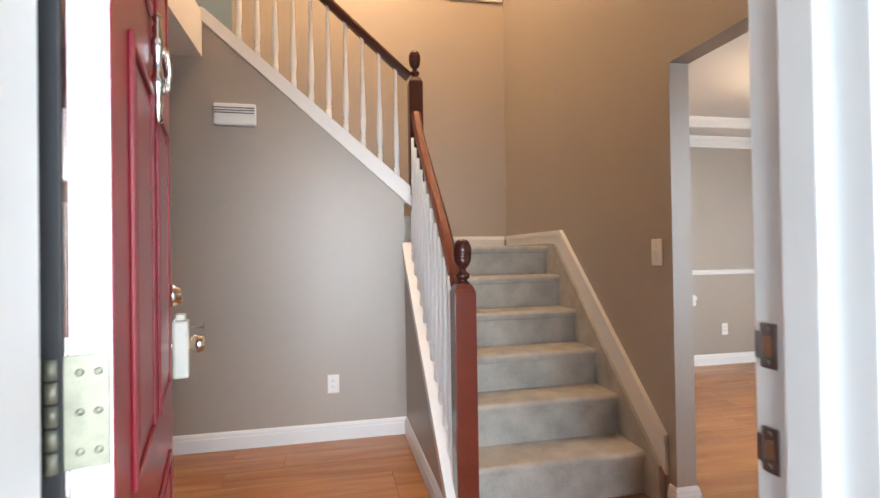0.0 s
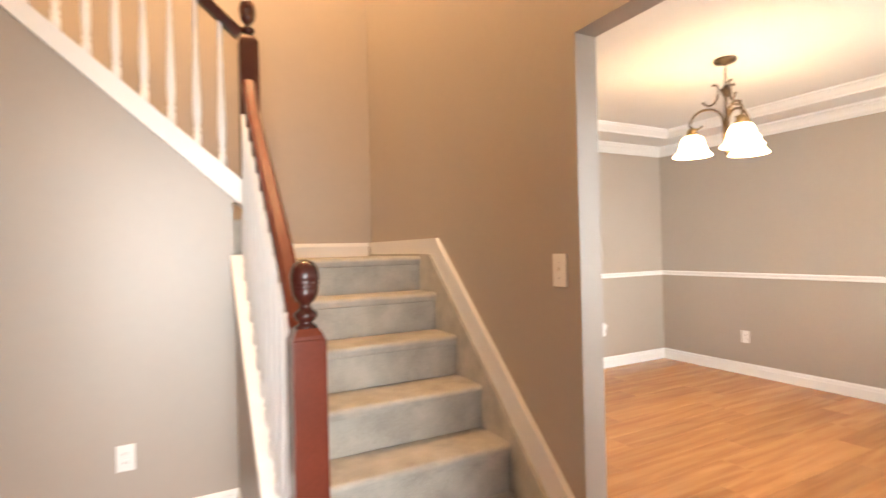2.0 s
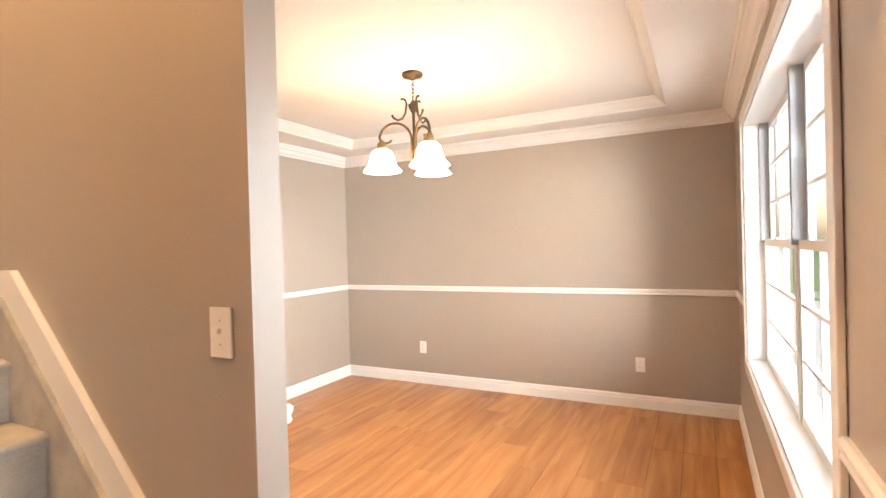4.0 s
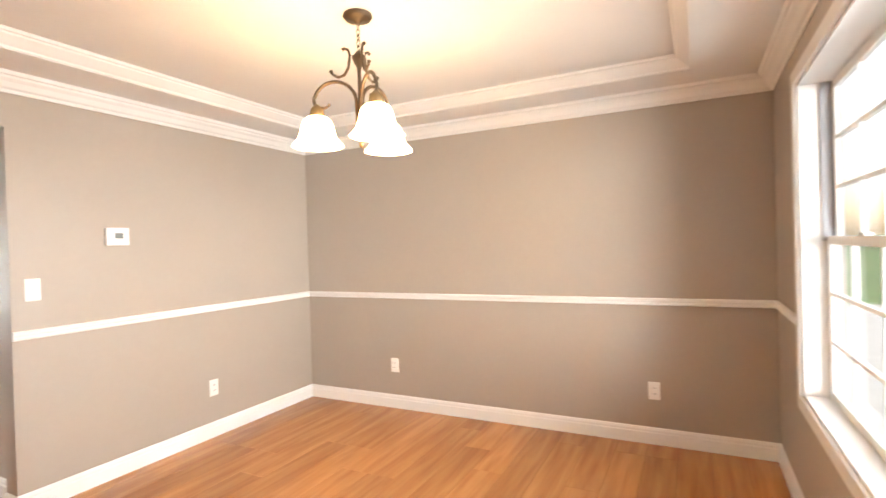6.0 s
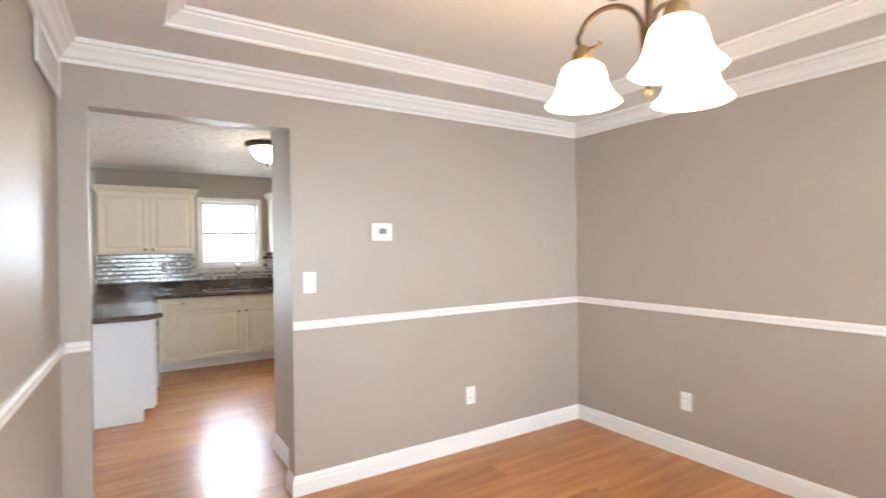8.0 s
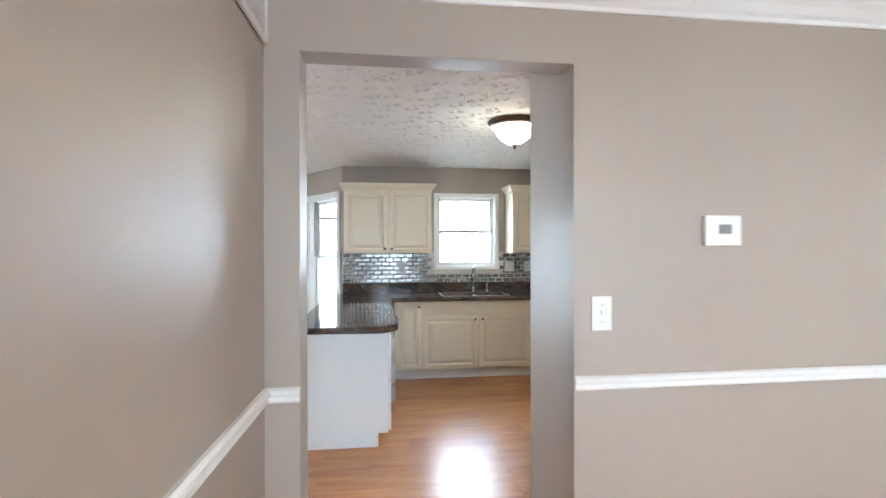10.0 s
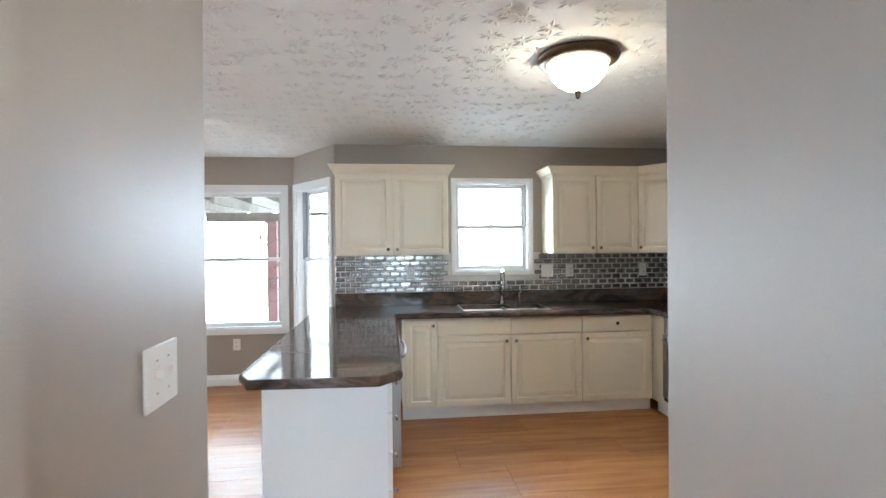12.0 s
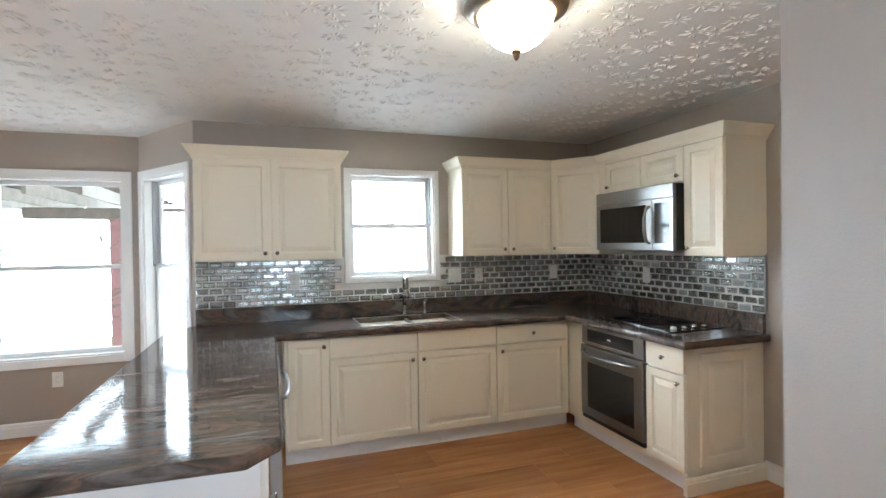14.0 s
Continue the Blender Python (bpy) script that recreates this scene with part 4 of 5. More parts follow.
def chandelier(x, y, z):
    c = thing("chandelier", "antique bronze three arm chandelier with lit white bell glass shades", "chandelier", at=(x, y, z))
    bm = bmesh.new()
    lathe(bm, [(0.0, 0.0), (0.066, 0.0), (0.068, -0.012), (0.06, -0.024), (0.02, -0.03), (0.008, -0.042), (0, -0.044)], 28)
    part("canopy", bm, BRONZE, c)
    for k in range(5):
        bm = bmesh.new()
        a = radians(90 * (k % 2))
        pts = [(0.008 * math.cos(t) * math.cos(a), 0.008 * math.cos(t) * math.sin(a), -0.058 - 0.026 * k + 0.017 * math.sin(t)) for t in [2 * math.pi * q / 12 for q in range(13)]]
        tube(bm, pts, 0.0022, 6)
        part("chain_link", bm, BRONZE, c)
    bm = bmesh.new()
    lathe(bm, [(0, -0.17), (0.012, -0.175), (0.02, -0.19), (0.034, -0.2), (0.03, -0.215), (0.022, -0.235), (0.012, -0.25), (0.009, -0.27), (0.009, -0.52), (0.018, -0.53), (0.024, -0.545), (0.016, -0.56), (0.008, -0.575), (0.014, -0.59), (0.006, -0.605), (0, -0.61)], 20)
    part("stem", bm, BRONZE, c)
    bm = bmesh.new()
    lathe(bm, [(0, -0.605), (0.012, -0.612), (0.009, -0.63), (0, -0.64)], 16)
    part("drop_finial", bm, GILT, c, "antique gold finial")
    for n, ang in enumerate((115, 235, 355)):
        rot = Matrix.Rotation(radians(ang), 4, "Z")
        arm = [(0.015, -0.545), (0.014, -0.48)] + arc(0.117, -0.415, 0.1, 172, 20, 14) + arc(0.178, -0.40, 0.04, 10, -150, 10)
        bm = bmesh.new()
        tube(bm, [rot @ Vector((r, 0, h)) for r, h in arm], [0.009] * 2 + [0.0085] * (len(arm) - 6) + [0.007, 0.006, 0.0055, 0.008], 10)
        a = part("arm", bm, BRONZE, c)
        scroll = [(0.078, -0.165), (0.066, -0.158), (0.05, -0.166), (0.042, -0.19), (0.046, -0.22), (0.05, -0.25), (0.07, -0.285), (0.1, -0.295), (0.125, -0.28), (0.135, -0.262)]
        bm = bmesh.new()
        tube(bm, [rot @ Vector((r, 0, h)) for r, h in scroll], [0.009, 0.006] + [0.0065] * 6 + [0.006, 0.009], 8)
        part("scroll", bm, BRONZE, c)
        bm = bmesh.new()
        p = rot @ Vector((0.205, 0, 0))
        lathe(bm, [(0.008, -0.42), (0.02, -0.432), (0.03, -0.445), (0.033, -0.47), (0.03, -0.482), (0.0, -0.484)], 18, (p.x, p.y, 0))
        part("socket_cup", bm, GILT, c, "pierced antique gold socket cup")
        bm = bmesh.new()
        bell(bm, (p.x, p.y, -0.62), 0.12, 0.14)
        part("shade", bm, SHADE, c, "lit frosted white bell shade")
    return c


chandelier(3.832, 2.736, 2.452).scale = (0.976, 0.976, 0.955)


def flush_light(x, y):
    f = thing("ceiling_light", "bronze flush ceiling light with a lit alabaster bowl", "ceiling light", at=(x, y, H))
    bm = bmesh.new()
    lathe(bm, [(0, 0), (0.2, 0), (0.205, -0.012), (0.2, -0.03), (0.18, -0.046), (0.16, -0.054), (0.15, -0.052), (0.15, -0.04), (0, -0.04)], 40)
    part("rim", bm, BRONZE, f)
    bm = bmesh.new()
    lathe(bm, [(0.148, -0.045), (0.146, -0.07), (0.13, -0.12), (0.1, -0.16), (0.06, -0.19), (0.02, -0.204), (0, -0.206)], 40)
    part("bowl", bm, mat("alabaster_glass", (0.9, 0.84, 0.72), 0.35, vary=0.15, scale=8, emit=(1.0, 0.83, 0.58, 40.0)), f, "lit alabaster glass bowl")
    bm = bmesh.new()
    lathe(bm, [(0, -0.2), (0.018, -0.206), (0.02, -0.214), (0.01, -0.222), (0.013, -0.232), (0.006, -0.248), (0, -0.252)], 18)
    part("finial", bm, BRONZE, f)
    return f


flush_light(3.65, 6.70).scale = (1, 1, 0.87)


def pendant(x, y):
    p = thing("pendant_light", "dark bronze pendant light with a wide white glass shade", "pendant light", at=(x, y, H))
    bm = bmesh.new()
    lathe(bm, [(0, 0), (0.07, 0), (0.068, -0.012), (0.03, -0.024), (0, -0.026)], 24)
    part("canopy", bm, BRONZE, p)
    bm = bmesh.new()
    tube(bm, [(0, 0, -0.02), (0, 0, -0.5)], 0.006, 8)
    for k in range(5):
        lathe(bm, [(0.004, -0.005), (0.011, 0), (0.004, 0.005)], 10, (0, 0, -0.08 - 0.045 * k))
    tube(bm, [(0.0, 0, -0.42), (0.035, 0, -0.40), (0.05, 0, -0.36), (0.04, 0, -0.33)], 0.005, 8)
    lathe(bm, [(0.008, -0.38), (0.02, -0.42), (0.014, -0.47), (0.035, -0.53), (0.045, -0.55), (0, -0.55)], 16)
    part("rod", bm, BRONZE, p)
    bm = bmesh.new()
    out = [(0.04, -0.53), (0.1, -0.55), (0.19, -0.60), (0.25, -0.655), (0.265, -0.68)]
    lathe(bm, out + [(r - 0.004, z - 0.004) for r, z in reversed(out)], 36)
    part("shade", bm, mat("white_opal_glass", (0.85, 0.83, 0.75), 0.25, vary=0.05), p)


pendant(1.0, 8.05)

# ---- kitchen ----


def panel_door(name, parent, m, w, h, knob=None, material=None, raised=True, handle_label=""):
    """A cabinet front with a raised and fielded panel; local x along it, y into the cabinet, front face at y = 0."""
    bm = bmesh.new()
    a = 0.052
    profile = [(0.0015, 0.019), (0.0015, 0.0035), (0.003, 0.001), (0.006, 0.0)]
    if raised:
        profile += [(a - 0.006, 0.0), (a, 0.0015), (a + 0.005, 0.0085), (a + 0.012, 0.009), (a + 0.03, 0.0035), (a + 0.038, 0.0015), (a + 0.041, 0.0)]
    loops = [[bm.verts.new(m @ Vector((x, d, z))) for x, z in ((o, o), (w - o, o), (w - o, h - o), (o, h - o))] for o, d in profile]
    for p, q in zip(loops, loops[1:]):
        for k in range(4):
            bm.faces.new((p[k], p[(k + 1) % 4], q[(k + 1) % 4], q[k]))
    bm.faces.new(loops[-1])
    bm.faces.new(loops[0][::-1])
    d = part(name, bm, material or CABINET, parent)
    if knob:
        bm = bmesh.new()
        lathe(bm, [(0.006, 0), (0.005, 0.01), (0.012, 0.016), (0.0145, 0.022), (0.011, 0.028), (0, 0.03)], 14, m=m @ pose(knob[0], 0, knob[1], 90, 0, 0))
        part("knob", bm, NICKEL, d, "small nickel knob")
    return d


def front(x, y, z, rz):
    return pose(x, y, z, 0, 0, rz)


YB, CB, CT = 8.40, 0.86, 0.90    # front of the base units, underside and top of the counter
COUNTER_UNITS = "cream kitchen base units"


def base_unit(x0, x1, doors, drawers, label, knobs):
    u = thing("base_cabinet", label, "cabinet", COUNTER_UNITS, at=(x0, YB, 0))
    w = x1 - x0
    boxes("body", CABINET, u, (0, w, 0.02, 0.60, 0.10, CB))
    boxes("toe_kick", WHITE, u, (0, w, 0.055, 0.07, 0.0, 0.10))
    for k, (a, b, top) in enumerate(doors):
        kn = knobs[k]
        panel_door("door", u, front(a - x0, 0, 0.108, 0), b - a, top - 0.108, kn and (kn[0] if kn[0] > 0 else (b - a) + kn[0], top - 0.108 + kn[1]))
    for a, b, knob in drawers:
        bm = bmesh.new()
        box(bm, a - x0 + 0.0015, b - x0 - 0.0015, 0, 0.019, 0.71, 0.842, bevel=0.005)
        dr = part("drawer_front", bm, CABINET, u)
        if knob:
            bm = bmesh.new()
            lathe(bm, [(0.006, 0), (0.005, 0.01), (0.012, 0.016), (0.0145, 0.022), (0.011, 0.028), (0, 0.03)], 14, m=pose((a + b) / 2 - x0, 0, 0.776, 90, 0, 0))
            part("knob", bm, NICKEL, dr, "small nickel knob")
    return u


base_unit(2.80, 3.09, [(2.82, 3.09, 0.842)], [], "narrow cream base cabinet with one raised panel door", [(-0.035, -0.05)])
base_unit(3.09, 4.341, [(3.092, 3.716, 0.70), (3.718, 4.34, 0.70)], [(3.092, 3.716, False), (3.718, 4.34, False)], "wide cream sink base cabinet with two doors", [(-0.04, -0.05), (0.04, -0.05)])
base_unit(4.341, 4.985, [(4.343, 4.962, 0.70)], [(4.343, 4.962, True)], "cream base cabinet with a drawer over a door", [(0.04, -0.05)])


def oven_run():
    u = thing("oven_cabinet", "cream corner housing around the built in oven", "cabinet", COUNTER_UNITS, at=(4.97, 8.19, 0))
    boxes("filler", CABINET, u, (0.016, 0.02, 0.013, 0.225, 0.10, CB))
    boxes("body", CABINET, u, (0.02, 0.625, -0.67, 0.21, 0.10, 0.145), (0.02, 0.625, 0.012, 0.21, 0.145, CB), (0.57, 0.625, -0.67, 0.012, 0.145, CB))
    boxes("toe_kick", WHITE, u, (0.055, 0.07, -0.67, 0.21, 0, 0.10))
    o = thing("wall_oven", "stainless steel built in oven with a dark glass door", "oven", at=(4.965, 7.525, 0.148))
    w, h = 0.672, 0.705
    boxes("carcass", DARK, o, (0.022, 0.55, 0.004, w - 0.004, 0.002, h - 0.002))
    panel = boxes("control_panel", STEEL, o, (0.0, 0.02, 0.002, w - 0.002, h - 0.14, h), bevel=0.003)
    boxes("display", BLACK, panel, (-0.0015, 0.001, 0.10, w - 0.07, h - 0.118, h - 0.028))
    boxes("readout", mat("pale_digits", (0.5, 0.55, 0.55), 0.4), panel, (-0.0022, -0.0016, 0.33, 0.37, h - 0.078, h - 0.066))
    door = boxes("oven_door", STEEL, o, (-0.012, 0.02, 0.002, w - 0.002, 0.035, h - 0.15), bevel=0.004)
    boxes("window", BLACK, door, (-0.0135, -0.011, 0.085, w - 0.085, 0.10, h - 0.27), bevel=0.0006)
    bm = bmesh.new()
    tube(bm, [(-0.012, 0.05, h - 0.185), (-0.045, 0.06, h - 0.188), (-0.058, 0.14, h - 0.196), (-0.062, w / 2, h - 0.202), (-0.058, w - 0.14, h - 0.196), (-0.045, w - 0.06, h - 0.188), (-0.012, w - 0.05, h - 0.185)], 0.011, 12)
    part("handle", bm, STEEL, door, "curved steel handle")
    boxes("vent_trim", DARK, o, (-0.002, 0.02, 0.004, w - 0.004, 0.004, 0.03))
    e = thing("base_cabinet", "narrow cream end cabinet with drawer and panelled side", "cabinet", COUNTER_UNITS, at=(4.97, 7.207, 0))
    boxes("body", CABINET, e, (0.02, 0.625, 0.0, 0.312, 0.10, CB))
    boxes("toe_kick", WHITE, e, (0.055, 0.07, 0.0, 0.312, 0, 0.10))
    panel_door("door", e, front(0, 0.312, 0.12, -90), 0.312, 0.57, (0.275, 0.52))
    bm = bmesh.new()
    box(bm, 0, 0.019, 0.002, 0.31, 0.70, 0.845, bevel=0.005)
    dr = part("drawer_front", bm, CABINET, e)
    bm = bmesh.new()
    lathe(bm, [(0.006, 0), (0.005, 0.01), (0.012, 0.016), (0.0145, 0.022), (0.011, 0.028), (0, 0.03)], 14, m=pose(0, 0.156, 0.772, 0, -90, 0))
    part("knob", bm, NICKEL, dr, "small nickel knob")
    panel_door("side_panel", e, front(0.115, -0.016, 0.145, 0), 0.40, 0.67)
    boxes("plinth", CABINET, e, (-0.012, 0.628, -0.03, -0.001, 0.0, 0.075), (-0.008, 0.628, -0.022, -0.001, 0.075, 0.10), bevel=0.003)


oven_run()


def peninsula():
    p = thing("peninsula_cabinet", "white peninsula cabinet with drawers and a pale end panel", "cabinet", at=(2.11, 6.62, 0))
    boxes("body", PANEL, p, (0, 0.572, 0, 1.76, 0.10, CB))
    boxes("base", PANEL, p, (0, 0.50, 0.001, 1.76, 0.0, 0.10))
    y = 0.01
    for k in range(4):
        z = 0.115 + 0.186 * k
        bm = bmesh.new()
        box(bm, 0.572, 0.594, y, y + 0.40, z, z + 0.178, bevel=0.005)
        d = part("drawer_front", bm, WHITE, p)
        bm = bmesh.new()
        lathe(bm, [(0.006, 0), (0.005, 0.01), (0.012, 0.016), (0.0145, 0.022), (0.011, 0.028), (0, 0.03)], 14, m=pose(0.594, y + 0.2, z + 0.09, 0, 90, 0))
        part("knob", bm, NICKEL, d, "small nickel knob")
    dw = thing("dishwasher", "stainless steel dishwasher with a bowed bar handle", "dishwasher", at=(2.69, 7.33, 0.10))
    boxes("door", STEEL, dw, (0.017, 0.07, 0.0, 0.60, 0.0, 0.755), bevel=0.004)
    bm = bmesh.new()
    tube(bm, [(0.07, 0.05, 0.67), (0.088, 0.055, 0.672), (0.10, 0.12, 0.674), (0.108, 0.3, 0.675), (0.10, 0.48, 0.674), (0.088, 0.545, 0.672), (0.07, 0.55, 0.67)], 0.011, 12)
    part("handle", bm, STEEL, dw)


peninsula()


def countertop():
    c = thing("countertop", "polished dark brown veined granite countertop", "countertop")
    bm = bmesh.new()
    # leave the sink open: build as strips round it
    sx0, sx1, sy0, sy1 = 3.34, 4.08, 8.47, 8.87

    def slab(pts):
        lo = [bm.verts.new((x, y, CB + 0.001)) for x, y in pts]
        hi = [bm.verts.new((x, y, CT)) for x, y in pts]
        bm.faces.new(lo)
        bm.faces.new(hi)
        for k in range(len(pts)):
            bm.faces.new((lo[k], lo[(k + 1) % len(pts)], hi[(k + 1) % len(pts)], hi[k]))

    slab([(2.10, 6.45), (2.645, 6.43), (2.735, 6.53), (2.735, 8.37), (sx0, 8.37), (sx0, 8.985), (2.2, 8.985), (2.05, 8.8), (2.045, 6.56)])
    slab([(sx0, 8.37), (sx1, 8.37), (sx1, sy0), (sx0, sy0)])
    slab([(sx0, sy1), (sx1, sy1), (sx1, 8.985), (sx0, 8.985)])
    slab([(sx1, 8.37), (4.94, 8.37), (4.94, 7.17), (5.59, 7.17), (5.59, 8.985), (sx1, 8.985)])
    bmesh.ops.remove_doubles(bm, verts=bm.verts, dist=1e-5)
    part("slab", bm, GRANITE, c)
    bm = bmesh.new()
    # eased front edge, slightly proud
    edge = [(0.0, CB - 0.004), (0.010, CB - 0.004), (0.016, CB + 0.006), (0.018, CB + 0.02), (0.014, CT - 0.006), (0.006, CT + 0.0005), (0.0, CT + 0.0005)]
    path = [(2.2, 8.98), (2.05, 8.8), (2.045, 6.56), (2.10, 6.45), (2.645, 6.43), (2.735, 6.53), (2.735, 8.37), (4.94, 8.37), (4.94, 7.17), (5.59, 7.17)]
    sweep(bm, edge, list(reversed(path)))
    part("edge", bm, GRANITE, c)
    boxes("upstand", GRANITE, c, (2.2, 5.57, 8.968, 8.998, CT + 0.001, 1.02), (5.57, 5.598, 7.19, 8.968, CT + 0.001, 1.02), bevel=0.002)


countertop()


def sink():
    s = thing("kitchen_sink", "stainless steel double bowl sink set in the counter", "sink", at=(3.71, 8.67, CT))
    bm = bmesh.new()
    for x0, x1 in ((-0.375, 0.04), (0.04, 0.375)):
        y0, y1, z = -0.205, 0.205, -0.2
        a = [bm.verts.new(p) for p in ((x0, y0, -0.035), (x1, y0, -0.035), (x1, y1, -0.035), (x0, y1, -0.035))]
        b = [bm.verts.new(p) for p in ((x0 + 0.02, y0 + 0.02, z), (x1 - 0.02, y0 + 0.02, z), (x1 - 0.02, y1 - 0.02, z), (x0 + 0.02, y1 - 0.02, z))]
        for k in range(4):
            bm.faces.new((a[k], a[(k + 1) % 4], b[(k + 1) % 4], b[k]))
        bm.faces.new(b)
    part("bowl", bm, SINKSTEEL, s)
    boxes("rim", STEEL, s, (-0.385, 0.385, -0.215, -0.203, -0.004, 0.003), (-0.385, 0.385, 0.203, 0.215, -0.004, 0.003), (-0.385, -0.372, -0.203, 0.203, -0.004, 0.003), (0.372, 0.385, -0.203, 0.203, -0.004, 0.003), bevel=0.001)
    boxes("divider", STEEL, s, (0.03, 0.05, -0.19, 0.19, -0.06, -0.02), bevel=0.004)
    f = thing("kitchen_faucet", "brushed nickel gooseneck kitchen faucet", "faucet", at=(3.76, 8.92, CT))
    bm = bmesh.new()
    lathe(bm, [(0.028, 0), (0.028, 0.008), (0.02, 0.014), (0.018, 0.05), (0.014, 0.07), (0.013, 0.1)], 18)
    part("base", bm, NICKEL, f)
    bm = bmesh.new()
    tube(bm, [(0, 0, 0.08), (0, 0, 0.24)] + [(-0.02 * t, -0.075 + 0.075 * math.cos(a), 0.24 + 0.075 * math.sin(a)) for t, a in [(k / 10, math.pi * k / 10) for k in range(1, 11)]] + [(-0.022, -0.155, 0.21)], 0.015, 12)
    part("spout", bm, NICKEL, f)
    bm = bmesh.new()
    lathe(bm, [(0.014, 0.0), (0.018, 0.01), (0.018, 0.06), (0.013, 0.075)], 16, (-0.023, -0.157, 0.14))
    part("spray_head", bm, NICKEL, f)
    bm = bmesh.new()
    tube(bm, [(0.015, 0, 0.06), (0.04, 0, 0.07), (0.07, -0.005, 0.1)], 0.006, 8)
    part("lever", bm, NICKEL, f)
    d = thing("soap_dispenser", "small brushed nickel soap dispenser beside the faucet", "soap dispenser", at=(3.93, 8.92, CT))
    bm = bmesh.new()
    lathe(bm, [(0.022, 0), (0.022, 0.006), (0.014, 0.012), (0.013, 0.07), (0.017, 0.08), (0.015, 0.1), (0.006, 0.105), (0.006, 0.13)], 16)
    tube(bm, [(0, 0, 0.125), (0, -0.03, 0.13), (0, -0.06, 0.118)], 0.006, 8)
    part("pump", bm, NICKEL, d)


sink()


def cooktop():
    c = thing("cooktop", "black glass electric cooktop set in the granite counter", "cooktop", at=(5.06, 7.42, CT))
    boxes("glass", BLACK, c, (0, 0.47, 0, 0.74, 0.001, 0.008), bevel=0.003)
    for x, y, r in ((0.13, 0.25, 0.08), (0.33, 0.24, 0.1), (0.13, 0.54, 0.1), (0.34, 0.55, 0.075)):
        bm = bmesh.new()
        lathe(bm, [(r, 0.0082), (r, 0.0088), (r - 0.004, 0.0088), (r - 0.004, 0.0082)], 28, (x, y, 0))
        part("burner_ring", bm, DARK, c)
    for k in range(4):
        bm = bmesh.new()
        lathe(bm, [(0.019, 0.008), (0.018, 0.02), (0.014, 0.026), (0, 0.027)], 16, (0.10 + 0.085 * k, 0.06, 0))
        part("control_knob", bm, PLATE if k == 0 else CHROME, c, "cooktop control knob")


cooktop()

UPPERS = "cream kitchen wall units"
CAP = [(0, 2.088), (0.012, 2.088), (0.016, 2.105), (0.03, 2.12), (0.05, 2.15), (0.056, 2.168), (0, 2.168)]


def wall_unit(x0, x1, doors, label, z0=1.378, z1=2.09):
    u = thing("wall_cabinet", label, "cabinet", UPPERS, at=(x0, 8.67, 0))
    boxes("body", CABINET, u, (0, x1 - x0, 0.02, 0.329, z0, z1))
    for a, b, k in doors:
        panel_door("door", u, front(a - x0, 0, z0, 0), b - a, z1 - z0, (k if k > 0 else b - a + k, 0.05))
    return u


u = wall_unit(2.236, 3.226, [(2.236, 2.726, -0.035), (2.736, 3.226, 0.035)], "cream double wall cabinet with crown moulding")
bm = bmesh.new()
sweep(bm, CAP, [(0.99, 0.329), (0.99, 0.0), (0, 0.0), (0, 0.329)])
part("crown", bm, CABINET, u)
u = wall_unit(4.18, 4.995, [(4.18, 4.585, -0.035), (4.592, 4.995, 0.035)], "cream double wall cabinet beside the window")


def corner_unit():
    u = thing("wall_cabinet", "cream diagonal corner wall cabinet", "cabinet", UPPERS, at=(4.995, 8.67, 0))
    z0, z1 = 1.378, 2.09
    bm = bmesh.new()
    extrude(bm, [(0.0, 0.02), (0.27, -0.30), (0.60, -0.30), (0.60, 0.325), (0.0, 0.325)], "z", z0, z1)
    part("body", bm, CABINET, u)
    L = math.hypot(0.255, 0.32)
    panel_door("door", u, front(0.0, 0.0, z0, -math.degrees(math.atan2(0.32, 0.255))), L, z1 - z0, (0.035, 0.05))


corner_unit()


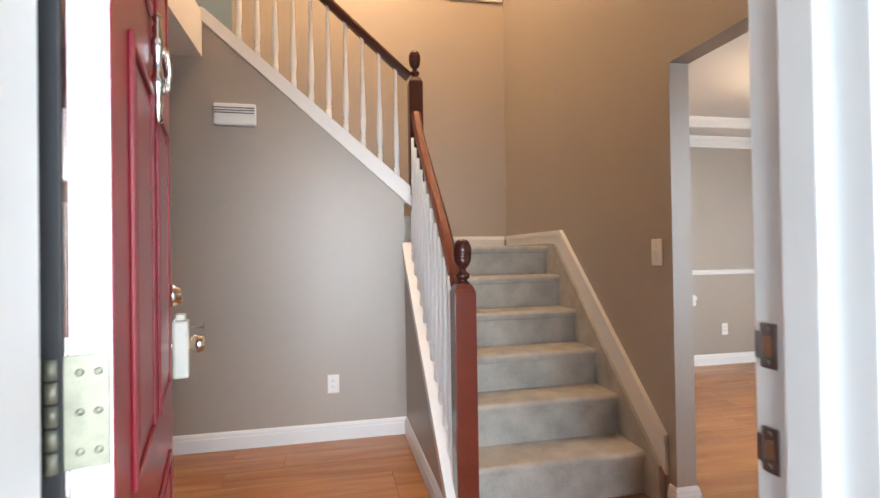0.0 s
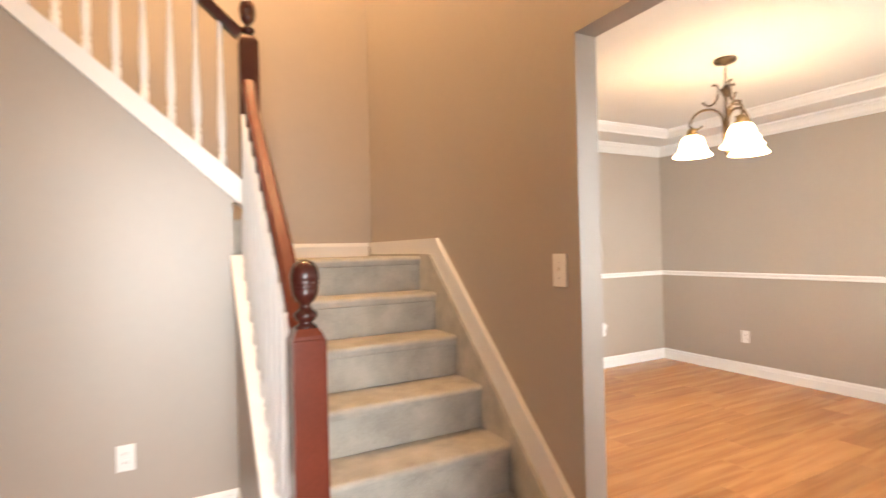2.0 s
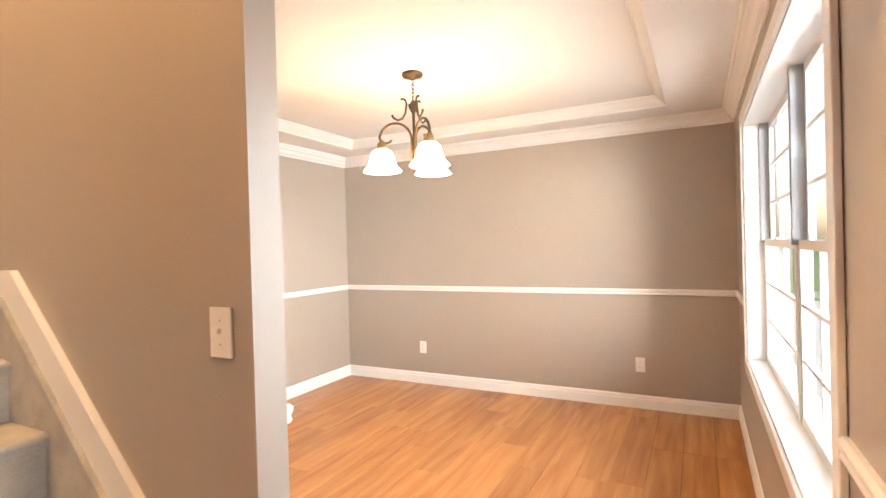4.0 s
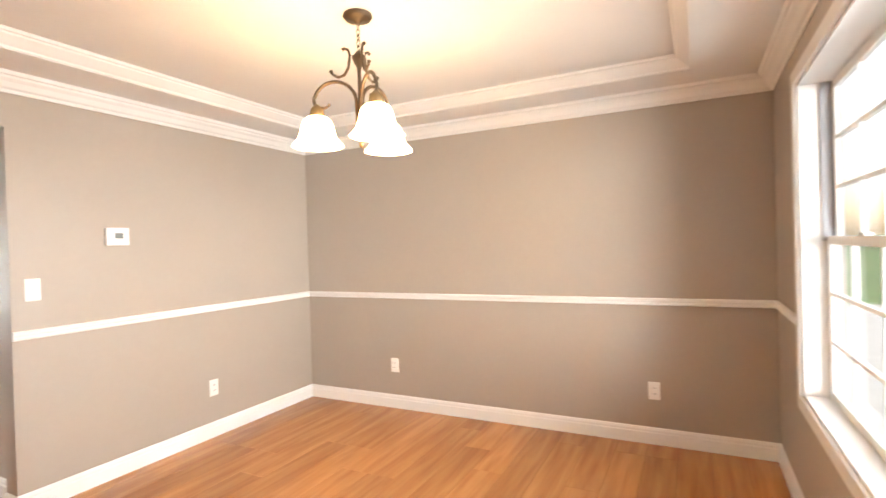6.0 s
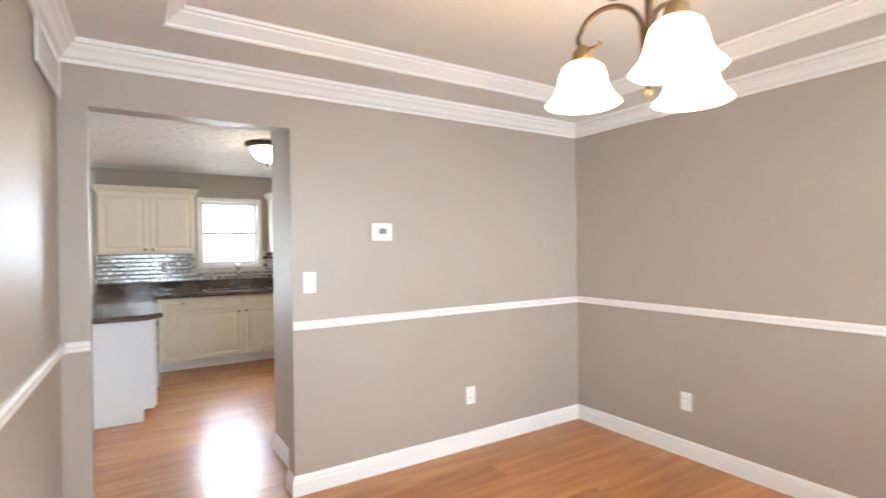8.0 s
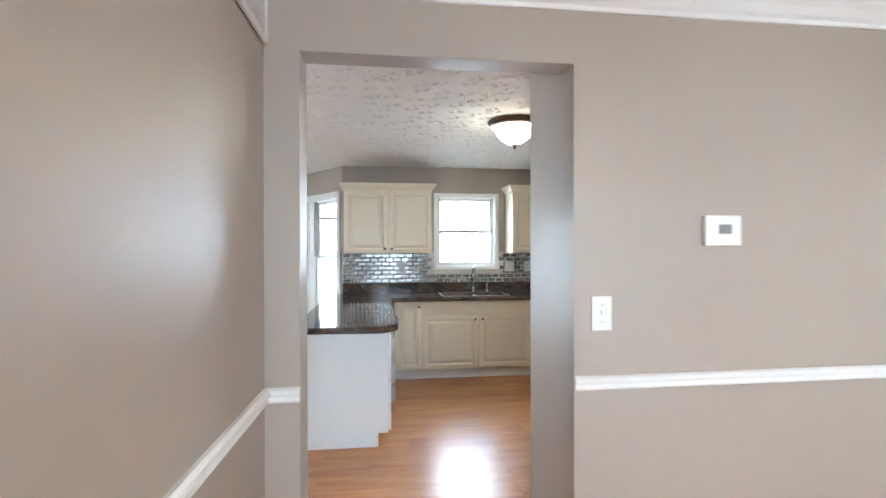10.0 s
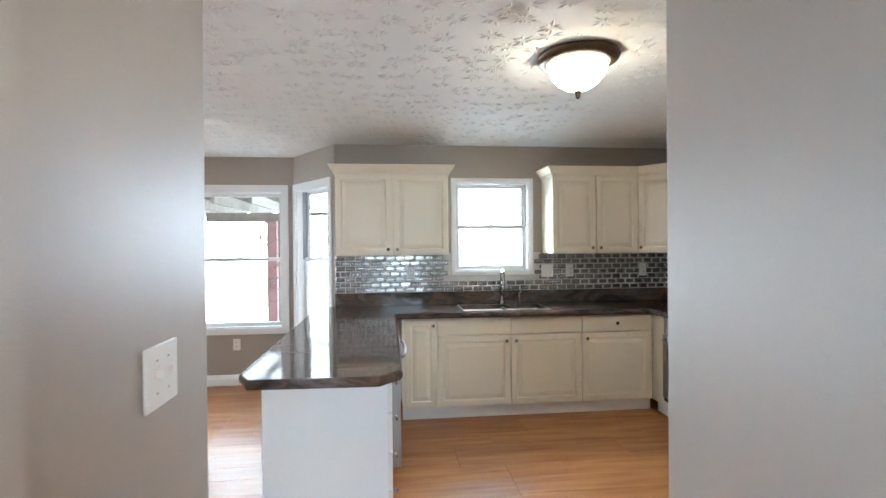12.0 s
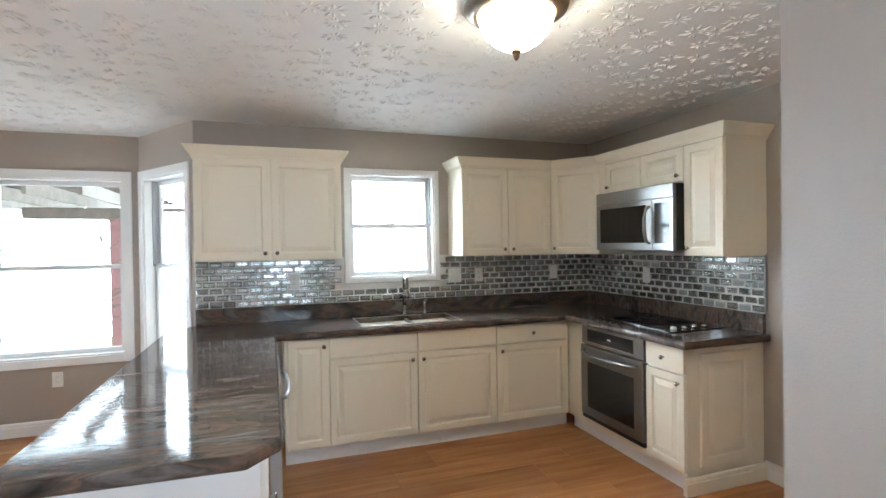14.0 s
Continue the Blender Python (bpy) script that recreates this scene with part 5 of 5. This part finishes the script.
def east_units():
    X = 5.25
    u = thing("wall_cabinet", "short cream wall cabinet above the microwave", "cabinet", UPPERS, at=(X, 7.48, 0))
    boxes("body", CABINET, u, (0.02, 0.348, 0.0, 0.87, 1.86, 2.09))
    panel_door("door", u, front(0, 0.395, 1.862, -90), 0.393, 0.226, (0.355, 0.04))
    panel_door("door", u, front(0, 0.79, 1.862, -90), 0.393, 0.226, (0.035, 0.04))
    boxes("filler", CABINET, u, (0.0, 0.019, 0.792, 0.87, 1.862, 2.09))
    u = thing("wall_cabinet", "narrow cream end wall cabinet", "cabinet", UPPERS, at=(X, 7.18, 0))
    boxes("body", CABINET, u, (0.02, 0.348, 0.0, 0.299, 1.378, 2.09))
    panel_door("door", u, front(0, 0.298, 1.378, -90), 0.297, 0.71, (0.035, 0.05))
    c = thing("cabinet_crown", "cream crown moulding along the wall cabinets", "trim", at=(0, 0, 0))
    bm = bmesh.new()
    sweep(bm, CAP, [(5.598, 7.18), (X, 7.18), (X, 8.35), (4.995, 8.67), (4.18, 8.67), (4.18, 8.99)][::-1][::-1])
    part("moulding", bm, CABINET, c)
    m = thing("microwave", "stainless steel over range microwave with dark door glass", "microwave", at=(5.19, 7.50, 1.412))
    w, h = 0.80, 0.44
    boxes("body", DARK, m, (0.02, 0.40, 0.0, w, 0, h), bevel=0.004)
    boxes("top_vent", STEEL, m, (-0.006, 0.02, 0.0, w, h - 0.09, h), bevel=0.004)
    d = boxes("door", STEEL, m, (-0.006, 0.02, 0.19, w, 0.0, h - 0.093), bevel=0.004)
    boxes("window", BLACK, d, (-0.0075, -0.005, 0.25, w - 0.05, 0.055, h - 0.125))
    p = boxes("control_panel", STEEL, m, (-0.006, 0.02, 0.0, 0.186, 0.0, h - 0.093), bevel=0.003)
    boxes("keypad", BLACK, p, (-0.0075, -0.005, 0.03, 0.165, 0.05, h - 0.12))
    bm = bmesh.new()
    tube(bm, [(-0.006, 0.215, 0.05), (-0.035, 0.215, 0.065), (-0.05, 0.215, 0.13), (-0.052, 0.215, 0.175), (-0.05, 0.215, 0.22), (-0.035, 0.215, 0.285), (-0.006, 0.215, 0.30)], 0.011, 12)
    part("handle", bm, STEEL, d, "curved steel handle")


east_units()

# outlets over the counter
fitting("wall_outlet", on_n(2.90, 1.20, 8.984), 0.074, 0.12, "outlet", "white outlet set in the tile backsplash", "outlet", "backsplash outlets")
fitting("light_switch", on_n(4.225, 1.205, 8.984), 0.118, 0.12, "switch2", "white double switch set in the tile backsplash", "light switch", "backsplash switches")
fitting("wall_outlet", on_n(4.45, 1.205, 8.984), 0.074, 0.12, "outlet", "white outlet set in the tile backsplash", "outlet", "backsplash outlets")
fitting("wall_outlet", on_n(5.20, 1.205, 8.984), 0.074, 0.12, "outlet", "white outlet set in the tile backsplash", "outlet", "backsplash outlets")
fitting("wall_outlet", on_e(8.2, 1.205, 5.584), 0.074, 0.12, "outlet", "white outlet set in the tile backsplash", "outlet", "backsplash outlets")


def backsplash():
    b = structure(thing("trim_backsplash", "silver glass brick tile backsplash with pale grout", "backsplash"))
    boxes("grout_bed", GROUT, b, (2.2, 3.285, 8.988, 8.999, 1.021, 1.386), (3.285, 4.09, 8.988, 8.999, 1.021, 1.165), (4.09, 5.588, 8.988, 8.999, 1.021, 1.386), (5.588, 5.599, 7.19, 8.988, 1.021, 1.386))
    boxes("edge_strip", STEEL, b, (5.584, 5.599, 7.18, 7.189, 1.021, 1.386))
    tw, th, g, d = 0.0850, 0.0425, 0.0075, 0.007
    bm = bmesh.new()
    box(bm, 0, tw, -d, 0, 0, th)
    bmesh.ops.bevel(bm, geom=[e for e in bm.edges if all(abs(v.co.y + d) < 1e-6 for v in e.verts)], offset=0.0095, segments=1, affect="EDGES")
    bmesh.ops.recalc_face_normals(bm, faces=bm.faces)
    one = bpy.data.meshes.new("tile")
    bm.to_mesh(one)
    bm.free()
    one.materials.append(TILE)
    vs = [v.co.copy() for v in one.vertices]
    fs = [tuple(p.vertices) for p in one.polygons]
    rv, rf, n = [], [], 0
    rng = random.Random(3)
    rows = 7
    for r in range(rows):
        z = 1.0245 + r * (th + g)
        for side in (0, 1):
            lo, hi = (2.203, 5.588) if side == 0 else (7.19, 8.985)
            x = lo - (tw + g) / 2 * (r % 2)
            while x < hi - 0.004:
                x0, x1 = max(x, lo), min(x + tw, hi)
                x += tw + g
                if x1 - x0 < 0.012 or (side == 0 and x1 > 3.288 and x0 < 4.087 and z + th > 1.163):
                    continue
                tilt = Matrix.Rotation(rng.gauss(0, 0.012), 4, "Z") @ Matrix.Rotation(rng.gauss(0, 0.012), 4, "X")
                full = x1 - x0 > tw - 1e-4
                m = (Matrix.Translation((x0, 8.988, z)) if side == 0 else Matrix.Translation((5.588, x1, z)) @ Matrix.Rotation(radians(-90), 4, "Z")) @ tilt
                if full and n < 300 and side == 0:
                    ob = new("tile", one)
                    ob.parent = b
                    ob.matrix_basis = m
                    n += 1
                else:
                    s = (x1 - x0) / tw
                    k = len(rv)
                    rv.extend(m @ Vector((v.x * s, v.y, v.z)) for v in vs)
                    rf.extend(tuple(i + k for i in f) for f in fs)
    data = bpy.data.meshes.new("tiles")
    data.from_pydata(rv, [], rf)
    data.materials.append(TILE)
    ob = new("tiles", data)
    ob.parent = b
    ob["kind"] = "stuff"


backsplash()

planks()
